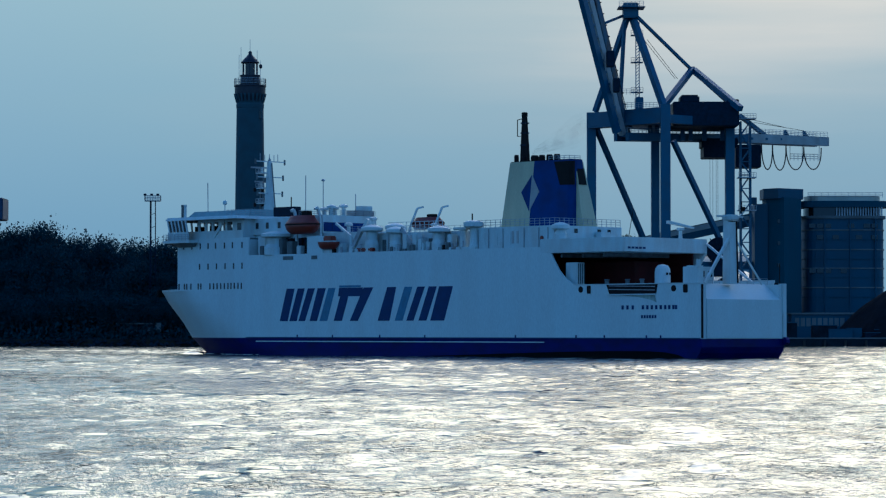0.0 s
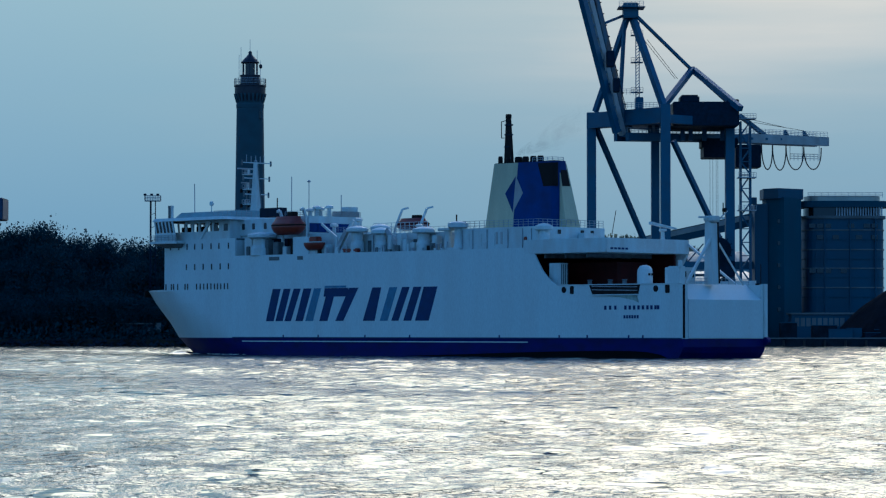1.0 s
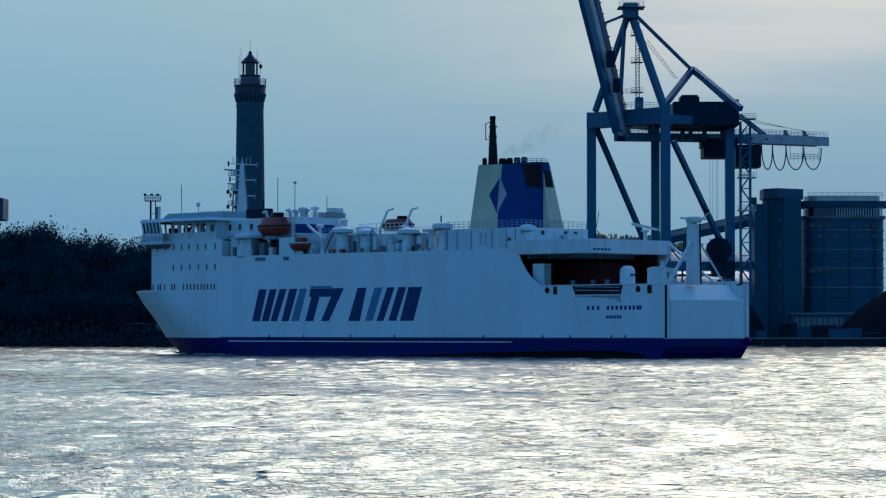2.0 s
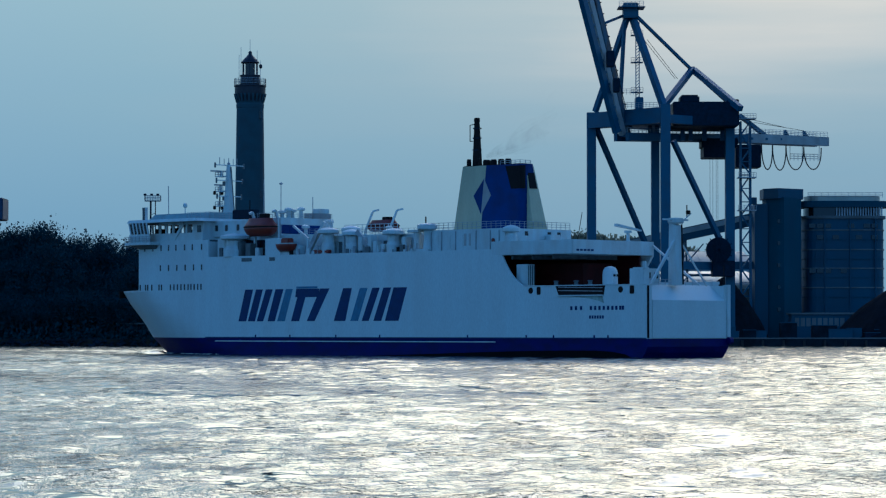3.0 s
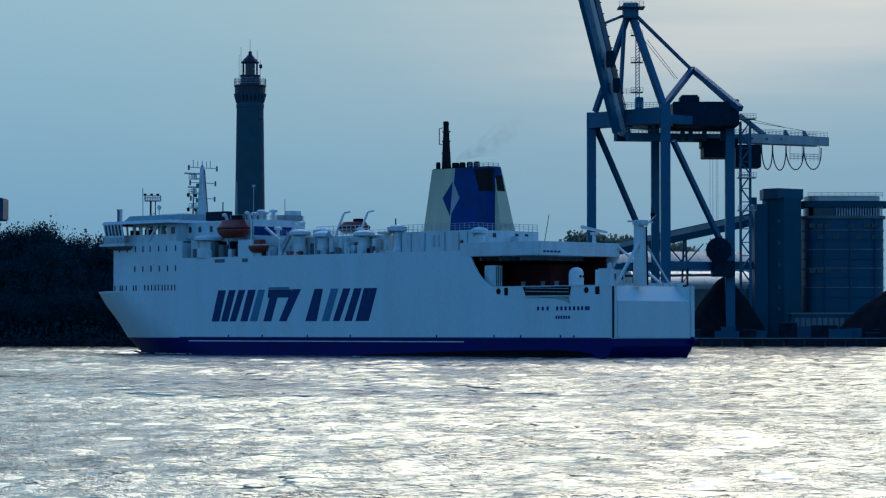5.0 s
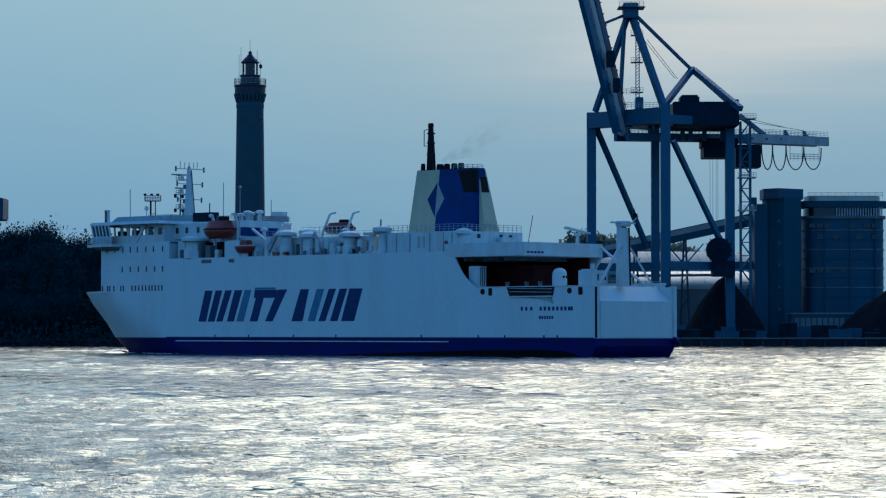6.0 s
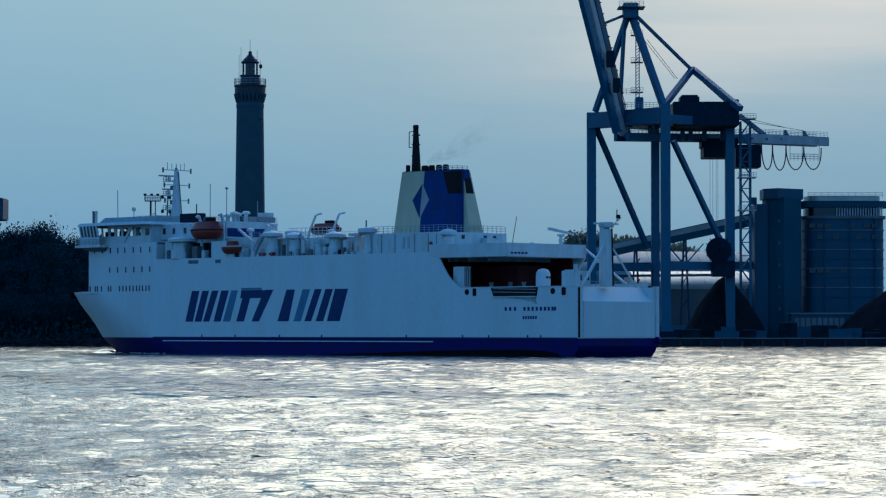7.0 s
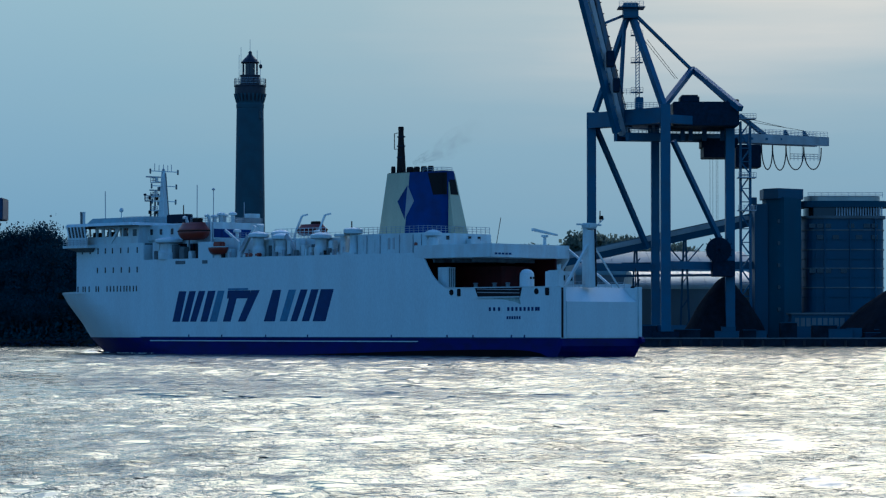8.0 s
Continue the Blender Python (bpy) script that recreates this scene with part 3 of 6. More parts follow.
        part("stanchion_stay", BM(c + Vector((0, 0, zg2 + 3.0)) - o, c + Vector((1.8, 0.6, zg2 + 0.5)) - o, 0.5), CRANE, K)
    # hanging service platform and festoon cable
    c = g0.lerp(g2, 0.93)
    bm = bmesh.new()
    rail(bm, [c + Vector((-6, 0, zg2 - 6.3)) - o, c + Vector((3.5, 3, zg2 - 6.3)) - o], 2.2, 1.5, 0.16, 3)
    for k in (-6, -2, 3.5):
        beam(bm, c + Vector((k, 0, zg2 - 6.3)) - o, c + Vector((k, 0, zg2 - 1)) - o, 0.16)
    part("service_platform", bm, STEEL, K)
    hooks = [102.08, 105.97, 110.80, 117.2, 123.6]
    for i, (xa, xb) in enumerate(zip(hooks, hooks[1:])):
        drop = (8.0, 8.0, 7.6, 7.2)[i]
        pts = []
        for k in range(13):
            q = k / 12
            x = xa + (xb - xa) * (0.5 - 0.5 * math.cos(math.pi * q)) ** 0.9
            yy = g0.y + (g2.y - g0.y) * (x - g0.x) / (g2.x - g0.x)
            pts.append(Vector((x, yy - 1, zg2 - 2.0 - drop * math.sin(math.pi * q) ** 0.8)) - o)
        part("festoon_cable", wire(bmesh.new(), pts, 0.34, 6), CABLE, K)
    # machine house
    part("machine_house", B(*span(70.35, 90.52, o.x), *span(886, 912, o.y), 67.46 - o.z, 74.88 - o.z, bev=0.25), CRANE_DARK, K)
    part("roof_unit", B(*span(72.84, 78.72, o.x), *span(889, 897, o.y), 74.71 - o.z, 77.20 - o.z, bev=0.5), CRANE_DARK, K)
    part("roof_unit", B(*span(86.83, 90.62, o.x), *span(887, 897, o.y), 74.71 - o.z, 75.66 - o.z, bev=0.2), CRANE_DARK, K)
    part("machine_base", B(*span(58.30, 91.76, o.x), *span(898, 914, o.y), 68.63 - o.z, 69.86 - o.z), CRANE, K)
    for xx in (64.46, 66.75, 74.68, 77.14, 81.37, 87.00):
        part("hanger", BM(P(xx, 903, 64.04), P(xx, 903, 69.33), 1.3), CRANE, K)
    part("trolley_frame", B(*span(80.93, 92.29, o.x), *span(907, 917, o.y), 62.19 - o.z, 65.03 - o.z, bev=0.15), CRANE_DARK, K)
    part("trolley", B(*span(81.47, 89.81, o.x), *span(906, 918, o.y), 58.99 - o.z, 62.37 - o.z, bev=0.2), CRANE_DARK, K)
    part("electric_house", B(*span(92.89, 100.99, o.x), *span(920, 930, o.y), 56.70 - o.z, 63.91 - o.z, bev=0.2), CRANE_DARK, K)
    for xx in (83.95, 84.84, 85.90, 86.43):
        part("hoist_rope", BM(P(xx, 912, 58.99), P(xx, 912, 38.72), 0.09), CABLE, K)
    # top frame
    ap = Vector((57.83, 895, 103.51))
    part("apex_head", B(*span(55.56, 60.26, o.x), *span(892, 898, o.y), 101.24 - o.z, 105.96 - o.z, bev=0.3), CRANE, K)
    part("railing", rail(bmesh.new(), [P(54.22, 891, 104.34), P(61.69, 891, 104.34)], 1.9, 1.2, 0.12, 3), STEEL, K)
    part("platform", B(*span(53.99, 62.18, o.x), *span(890, 899, o.y), 104.30 - o.z, 104.56 - o.z), CRANE, K)
    for p, q, w in (((56.96, 895, 101.77), (47.55, 905, 73.21), 1.7),
                    ((56.08, 895, 100.02), (54.64, 897, 72.26), 1.1),
                    ((58.52, 895, 101.77), (67.11, 882, 73.19), 2.1),
                    ((59.74, 895, 102.12), (77.67, 905, 86.27), 1.0),
                    ((78.02, 905, 86.62), (67.09, 884, 73.00), 1.8),
                    ((77.32, 905, 86.80), (91.53, 915, 75.76), 1.4),
                    ((78.20, 905, 86.27), (90.6, 882.5, 72.4), 2.0),
                    ((94.79, 926, 73.54), (104.33, 934, 67.22), 1.4),
                    ((55.56, 895, 102.12), (49.19, 890, 99.14), 0.9)):
        part("strut", BM(P(*p), P(*q), w * 0.86), CRANE, K)
    for p, q in (((62.35, 900, 95.29), (72.40, 903, 83.27)), ((63.40, 900, 95.29), (73.10, 903, 83.27)),
                 ((99.72, 930, 71.66), (117.58, 944, 69.91)), ((99.72, 930, 72.39), (110.62, 938, 70.59))):
        part("stay_rope", BM(P(*p), P(*q), 0.12), CABLE, K)
    # ladder tower to the apex
    bm = bmesh.new()
    for xx in (59.90, 60.95):
        beam(bm, P(xx, 900, 76.87), P(xx, 900, 100.91), 0.3)
    zz = 76.87
    while zz < 100.56:
        beam(bm, P(59.90, 900, zz), P(60.95, 900, zz + 0.9), 0.2)
        zz += 1.0
    part("ladder_tower", bm, STEEL, K)
    for zt in (78.63, 87.92, 96.35):
        part("landing", rail(B(*span(58.32, 62.00, o.x), *span(898, 901, o.y), zt - o.z, zt + 0.25 - o.z), [P(58.32, 898, zt), P(62.00, 898, zt)], 1.6, 1.0, 0.1, 2), CRANE, K)
    part("winch_cabin", B(*span(59.42, 61.86, o.x), *span(894, 899, o.y), 73.03 - o.z, 76.89 - o.z, bev=0.15), CRANE, K)
    part("railing", rail(bmesh.new(), [P(55.60, 890, 73.12), P(66.41, 884, 72.66)], 1.8, 1.3, 0.1, 3), STEEL, K)
    part("railing", rail(bmesh.new(), [P(55.25, 890, 77.28), P(58.54, 890, 77.28)], 1.8, 1.2, 0.1, 3), STEEL, K)
    # raised boom: two box girders with ties
    top, foot = Vector((39.53, 868, 120.84)), Vector((54.84, 889, 65.07))
    for dx, w, mt in ((-2.3, 1.7, CRANE), (0.4, 1.4, CRANE_PALE), (2.3, 1.9, CRANE_RUST)):
        part("boom_girder", BM(top + Vector((dx, 2 * dx, 0)) - o, foot + Vector((dx * 0.8, 2 * dx, -0.1 * dx)) - o, w, 2.2), mt, K)
    for k in np.linspace(0.05, 0.98, 16):
        c = top.lerp(foot, k)
        part("boom_tie", BM(c + Vector((-2.3, -4.6, 0)) - o, c + Vector((2.3, 4.6, 0)) - o, 0.7), CRANE, K)
    part("boom_box", B(*span(49.49, 51.89, o.x), *span(876, 880, o.y), 84.70 - o.z, 89.50 - o.z, bev=0.2), CRANE_DARK, K)
    part("boom_box", B(*span(51.6, 53.6, o.x), *span(878, 882, o.y), 77.2 - o.z, 81.4 - o.z, bev=0.2), CRANE_DARK, K)
    for k in np.linspace(0.3, 0.96, 12):
        c = top.lerp(foot, k)
        part("boom_bracket", BM(c + Vector((2.6, 4.6, 0)) - o, c + Vector((3.9, 5.4, 0.5)) - o, 0.4), CRANE_DARK, K)
    part("boom_walkway", rail(bmesh.new(), [top + Vector((3.4, 5, 0)) - o, foot + Vector((3.2, 5, 1.0)) - o], 0.9, 2.2, 0.12, 2), CRANE_DARK, K)
    # stair tower
    bm = bmesh.new()
    xa, xb, y0 = 92.99, 95.99, 905
    for xx in (xa, xb):
        for yy in (y0, y0 + 3):
            beam(bm, P(xx, yy, 2.3), P(xx, yy, 70.22), 0.5)
    zz, k = 3.0, 0
    while zz < 68.45:
        beam(bm, P(xa if k % 2 else xb, y0, zz), P(xb if k % 2 else xa, y0, zz + 4.2), 0.45)
        beam(bm, P(xa, y0, zz), P(xb, y0, zz), 0.3)
        zz += 4.2
        k += 1
    part("stair_tower", bm, CRANE, K)
    for zt in (70.74, 52.40, 42.16):
        part("landing", rail(B(*span(91.94, 97.57, o.x), *span(903, 908, o.y), zt - o.z, zt + 0.3 - o.z), [P(91.94, 903, zt), P(97.57, 903, zt)], 1.7, 1.0, 0.1, 3), STEEL, K)
    # cable reel
    part("cable_reel", lathe_y(84.52 - o.x, 890 - o.y, 29.57 - o.z, 3.9, 1.2, 28), CRANE_DARK, K)
    for i in range(14):
        an = i * math.pi / 7
        part("reel_spoke", BM(P(84.52, 889, 29.57), P(84.52 + 4.4 * math.cos(an), 889, 29.57 + 4.4 * math.sin(an)), 0.28), CRANE_DARK, K)
    part("reel_house", B(*span(82.63, 89.57, o.x), *span(889.8, 896, o.y), 21.45 - o.z, 26.32 - o.z, bev=0.2), CRANE_DARK, K)
    tagged(K, "blue steel gantry crane with its boom raised over the quay", "crane")


def span(a_, b_, off):
    return min(a_, b_) - off, max(a_, b_) - off


def lathe_y(cx, cy, cz, r, w=0.5, n=14):
    """A wheel whose axle runs across."""
    bm = lathe(bmesh.new(), [(r * 0.9, -w / 2), (r, -w / 2 + 0.1), (r, w / 2 - 0.1), (r * 0.9, w / 2)], n=n)
    bmesh.ops.transform(bm, matrix=Matrix.Translation((cx, cy, cz)) @ Matrix.Rotation(math.pi / 2, 4, "X"), verts=bm.verts)
    return bm


make_crane()

# ---- port buildings ----
def make_silos():
    S = empty("silo_building", pose(120.54, 930, 2.2))
    ox, oy, oz = 120.54, 930, 2.2
    z = lambda v: v - oz
    def cornered(x0, xc, x1, z0, z1, grow=0.0):
        return plate_up([(x0 - ox - grow, -5), (xc - ox, -10 - grow), (x1 - ox + grow, -3), (x1 - ox + grow, 6), (x0 - ox - grow, 6)], z0, z1)
    part("lift_tower", cornered(102.99, 108.2, 114.48, 0, z(47.18)), HAZE_CONCRETE, S)
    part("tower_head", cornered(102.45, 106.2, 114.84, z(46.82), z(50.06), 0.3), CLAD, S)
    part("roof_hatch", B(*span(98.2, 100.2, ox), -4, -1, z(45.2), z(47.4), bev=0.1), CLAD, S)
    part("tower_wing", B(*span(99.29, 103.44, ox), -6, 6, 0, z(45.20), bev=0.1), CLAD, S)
    for r in range(5):
        part("window", B(*span(106.2, 107.3, ox), -8.9, -7.6, z(39.02) - r * 7, z(40.28) - r * 7), GLASS_DARK, S)
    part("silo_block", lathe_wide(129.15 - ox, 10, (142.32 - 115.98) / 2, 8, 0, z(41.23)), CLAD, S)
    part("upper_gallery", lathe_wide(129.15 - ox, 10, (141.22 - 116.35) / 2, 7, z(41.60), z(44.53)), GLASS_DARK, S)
    part("gallery_slab", lathe_wide(129.15 - ox, 10, (145.61 - 115.61) / 2, 8.6, z(44.53), z(46.55)), HAZE_CONCRETE, S)
    part("silo_cornice", lathe_wide(129.15 - ox, 10, (143.05 - 115.25) / 2, 8.6, z(40.87), z(41.78)), CONCRETE, S)
    part("roof_slab", lathe_wide(129.15 - ox, 10, (141.22 - 117.08) / 2, 7.5, z(46.55), z(48.20)), ROOFPALE, S)
    w = (142.32 - 115.98) / 2
    cx = 129.15 - ox
    part("roof_railing", rail(bmesh.new(), [(cx - w * 0.9, 2.3, z(47.65)), (cx + w * 0.92, 2.3, z(47.65))], 1.6, 2.2, 0.12, 3), STEEL, S)
    for i in range(18):
        xx = cx - w * 0.2 + i * w * 1.1 / 17
        part("gallery_post", B(xx - 0.2, xx + 0.2, 2.2, 2.6, z(41.60), z(44.53)), STEEL, S)
    for zz, hh in ((37.2, 0.2), (34.1, 0.1), (30.9, 0.2), (27.9, 0.1), (24.9, 0.2), (21.9, 0.1), (18.7, 0.2), (15.6, 0.1), (10.5, 0.22)):
        part("floor_band", lathe_wide(cx, 10, w + 0.25, 8.25, z(zz) - hh, z(zz) + hh), CONCRETE if hh > 0.15 else HAZE_CONCRETE, S)
    rnd = random.Random(8)
    w0 = None
    for zz in (35.19, 24.37, 38.85):
        for i in range(9):
            if rnd.random() < 0.35:
                continue
            xx = cx - w * 0.8 + i * w * 0.19
            m = pose(xx, 10 - 8.1 - 0.0, z(zz) - 1)
            if w0 is None:
                w0 = part("window", B(-1.0, 1.0, -0.15, 0.4, 0, 1.4), GLASS_DARK, S)
                w0.matrix_basis = m
            else:
                again("window", w0, S, m)
    p0 = None
    for i in range(3):
        m = pose(cx - w * 0.5 + i * w * 0.62, 1.8, 0)
        if p0 is None:
            p0 = part("pilaster", B(-0.18, 0.18, -0.25, 0.3, 0, z(40.87)), CLAD, S)
            p0.matrix_basis = m
        else:
            again("pilaster", p0, S, m)
    tagged(S, "dark concrete silo building with a lift tower", "silo")
    # glazed low shed before the silos
    H = empty("quay_shed", pose(115.54, 905, 2.2))
    part("wall", B(*span(108.14, 128.22, 115.54), -4, 4, 0, 9.88 - 2.2), CLAD, H)
    part("roof", B(*span(107.43, 128.92, 115.54), -4.6, 4.6, 9.88 - 2.2, 10.41 - 2.2), CONCRETE, H)
    for i in range(9):
        xx = 109.20 - 115.54 + i * 1.75
        part("window", B(xx, xx + 1.35, -4.08, -3.9, 6.17 - 2.2, 8.82 - 2.2), CONCRETE, H)
    tagged(H, "low dark shed with a row of pale panels", "shed")
    # coal heap
    heap("stockpile", 143.00, 897, 24, 20, 19.77 - 2.2, COAL, "heap of black coal on the quay", 3)
    heap("stockpile", 87.88, 906, 14, 11, 21.70 - 2.2, COAL, "steep dark heap of bulk cargo on the quay", 4)


def plate_up(outline, z0, z1):
    """An upright block on a plan outline."""
    bm = bmesh.new()
    a_ = [bm.verts.new((x, y, z0)) for x, y in outline]
    b_ = [bm.verts.new((x, y, z1)) for x, y in outline]
    n = len(outline)
    for i in range(n):
        j = (i + 1) % n
        bm.faces.new((a_[i], a_[j], b_[j], b_[i]))
    bm.faces.new(a_[::-1])
    bm.faces.new(b_)
    return bm


def lathe_wide(cx, cy, rx, ry, z0, z1, n=40):
    """A long block with bowed front and back."""
    bm = bmesh.new()
    ring = []
    for zz in (z0, z1):
        ring.append([bm.verts.new((cx + rx * math.copysign(abs(math.cos(t_)) ** 0.35, math.cos(t_)), cy + ry * math.copysign(abs(math.sin(t_)) ** 0.7, math.sin(t_)), zz)) for t_ in (2 * math.pi * (i + 0.5) / n for i in range(n))])
    for i in range(n):
        j = (i + 1) % n
        bm.faces.new((ring[0][i], ring[0][j], ring[1][j], ring[1][i]))
    bm.faces.new(ring[0][::-1])
    bm.faces.new(ring[1])
    return bm


def heap(name, x, y, rx, ry, hgt, mat, label, seed):
    bm = bmesh.new()
    n, rings = 48, 14
    prev = None
    for k in range(rings + 1):
        q = k / rings
        row = []
        for i in range(n):
            an = 2 * math.pi * i / n
            wob = 1 + 0.08 * noise.noise(Vector((math.cos(an) * 2, math.sin(an) * 2, seed + q * 2)))
            zz = hgt * (1 - q ** 1.45) + 0.3 * noise.noise(Vector((q * 8, an * 3, seed)))
            row.append(bm.verts.new((rx * max(q, 0.01) * wob * math.cos(an), ry * max(q, 0.01) * wob * math.sin(an), max(zz, -0.1))))
        if prev:
            for i in range(n):
                bm.faces.new((prev[i], prev[(i + 1) % n], row[(i + 1) % n], row[i]))
        prev = row
    ob = part(name, bm, mat)
    ob.matrix_basis = pose(x, y, 2.2)
    tagged(ob, label, "heap")


def make_conveyor():
    C = empty("conveyor_gallery", pose(75.70, 935, 2.2))
    ox, oy, oz = 75.70, 935, 2.2
    P = lambda x, y, zz: (x - ox, y - oy, zz - oz)
    part("gallery", BM(P(39.30, 935, 27.37), P(105.90, 935, 41.77), 3.2, 3.6), CLAD, C)
    part("roof", BM(P(39.30, 935, 29.46), P(105.90, 935, 43.86), 3.8, 0.5), CONCRETE, C)
    # sunlight along the gallery's upper edge, put in as a pale strip
    part("sunlit_strip", BM(P(39.30, 933.2, 28.55), P(105.90, 933.2, 42.95), 0.3, 1.6), CRANE_PALE, C, "pale strip painted as the gallery's sunlit upper edge")
    part("lower_gallery", BM(P(57.19, 930, 25.43), P(101.53, 930, 25.80), 2.4, 2.4), CLAD, C)
    part("pipe_bridge", BM(P(53.57, 930, 22.35), P(91.58, 930, 22.71), 0.8), CLAD, C)
    for xx, zt in ((77.88, 36.48), (62.05, 32.84), (101.17, 41.40), (47.49, 29.56)):
        part("trestle", BM(P(xx - 1.6, 935, 2.2), P(xx - 0.2, 935, zt), 0.6), CLAD, C)
        part("trestle", BM(P(xx + 1.6, 935, 2.2), P(xx + 0.2, 935, zt), 0.6), CLAD, C)
        for k in range(4):
            zz = 4 + k * (zt - 6) / 4
            part("trestle_brace", BM(P(xx - 1.4, 935, zz), P(xx + 1.4, 935, zz + 4), 0.3), CLAD, C)
    for s in (-1, 1):
        part("strut", BM(P(77.88, 935, 25.91), P(77.88 + s * 6, 935, 32.84), 0.4), CLAD, C)
    tagged(C, "sloping conveyor gallery on steel trestles", "conveyor")
    # arched store
    n = 28

    def hall(x, y, hx, ry, z0, z1, roof, ribs):
        H = empty("storage_hall", pose(x, y, 2.2))
        bm = bmesh.new()
        arc = lambda k, m: z0 + (z1 - z0) * math.sin(math.pi * k / m)
        rings = [[bm.verts.new((xx, -ry * math.cos(math.pi * i / n), arc(i, n))) for i in range(n + 1)] for xx in (-hx, hx)]
        for i in range(n):
            bm.faces.new((rings[0][i], rings[0][i + 1], rings[1][i + 1], rings[1][i]))
        bm.faces.new(rings[0])
        bm.faces.new(rings[1][::-1])
        part("roof", bm, roof, H)
        part("wall", B(-hx, hx, -ry + 0.2, ry - 0.2, 0, z0), CONCRETE, H)
        for i in range(1, ribs):
            xx = -hx + i * 2 * hx / ribs
            part("roof_rib", wire(bmesh.new(), [(xx, -ry * 1.005 * math.cos(math.pi * k / 14), arc(k, 14) + 0.05) for k in range(15)], 0.2), roof, H)
        return H

    tagged(hall(76.22, 1046, 30.5, 44, 24.0 - 2.2, 33.3 - 2.2, ROOFDULL, 14), "wide grey-green storage hall behind the quay", "hall")
    tagged(hall(81.10, 968, 19.31, 30, 18.3 - 2.2, 24.6 - 2.2, ROOFPALE, 10), "low storage hall with a pale shallow arched roof", "hall")
    # low clutter on the quay
    rnd = random.Random(21)
    for i in range(26):
        xx = 37.62 + rnd.uniform(0, 100)
        K = empty("cargo_bin", pose(xx, 880 + rnd.uniform(0, 6), 2.2, 0, 0, rnd.uniform(-8, 8)))
        w_, h_ = rnd.uniform(1.5, 4), rnd.uniform(1.6, 5)
        part("body", B(-w_, w_, -1.2, 1.2, 0, h_, bev=0.08), (CRANE_DARK, CLAD, DARKCON)[i % 3], K)
        part("lid", B(-w_ - 0.1, w_ + 0.1, -1.3, 1.3, h_, h_ + 0.18), CLAD, K)
        tagged(K, "dark steel cargo bin standing on the quay", "bin", "bins on the quay")


make_silos()
make_conveyor()

# ---- the ferry: x forward from the stern, y to port, z up from the waterline ----
HB = 10.8
CA = 17.2          # after edge of the stern canopy


def hull_half(u, z):
    """Half breadth of the hull at a station and height."""
    stem = np.interp(z, [-4, 0, 3.4, 6.35, 10.3, 12.8, 14], [136, 140.5, 145.6, 148.4, 153, 155, 156])
    full = np.interp(z, [-4, 0, 3.4, 12.6], [92, 104, 114, 132])
    if u <= full:
        k = 1.0
        return HB * k
    q = (u - full) / (stem - full)
    return HB * max(0.0, 1 - q ** 2.1) if q < 1 else 0.0


def hull_shell(z_levels, name, mat, parent, label, start=0.0):
    """A closed piece of the hull between the given heights."""
    us = list(np.linspace(start, 100, 26)) + list(np.linspace(102, 136, 22))
    bm = bmesh.new()
    rings = []
    for z in z_levels:
        stem = float(np.interp(z, [-4, 0, 3.4, 6.35, 10.3, 12.8, 14], [136, 140.5, 145.6, 148.4, 153, 155, 156]))
        full = list(us) + list(136 + (stem - 136) * np.linspace(0.08, 1.0, 14)) if stem > 136 else list(us)
        rake = max(0.0, 1.6 - z) * 0.8 if start == 0.0 else 0.0      # the counter of the stern
        port = [(u + rake * (1 - min(u, 20) / 20), hull_half(u, z), z) for u in full]
        ring = [bm.verts.new(p) for p in port] + [bm.verts.new((p[0], -p[1], p[2])) for p in port[-2::-1]]
        rings.append(ring)
    n = len(rings[0])
    for a_, b_ in zip(rings, rings[1:]):
        for i in range(n):
            j = (i + 1) % n
            bm.faces.new((a_[i], a_[j], b_[j], b_[i]))
    bm.faces.new(rings[0][::-1])
    bm.faces.new(rings[-1])
    return part(name, bm, mat, parent, label)


def plate(profile, y0, y1):
    """A plate cut to a side profile of (u, z) pairs, between two breadths."""
    bm = bmesh.new()
    a_ = [bm.verts.new((u, y0, z)) for u, z in profile]
    b_ = [bm.verts.new((u, y1, z)) for u, z in profile]
    n = len(profile)
    for i in range(n):
        j = (i + 1) % n
        bm.faces.new((a_[i], a_[j], b_[j], b_[i]))
    bm.faces.new(a_[::-1])
    bm.faces.new(b_)
    return bm


def vent(parent, u, v, z0, z1, r, cap):
    """A mushroom ventilator with a rounded cap."""
    p = part("ventilator", lathe(bmesh.new(), [(r, z0), (r, z0 + (z1 - z0) * 0.3), (r * 0.82, z0 + (z1 - z0) * 0.45), (r * 0.82, z1 - 1.0)], u, v, 20), WHITE2, parent, smooth=False)
    part("cap", lathe(bmesh.new(), [(cap * 0.92, z1 - 1.15), (cap, z1 - 1.0), (cap, z1 - 0.5), (cap * 0.93, z1 - 0.35), (cap * 0.4, z1), (0.1, z1 + 0.1)], u, v, 24), WHITE, p)
    return p


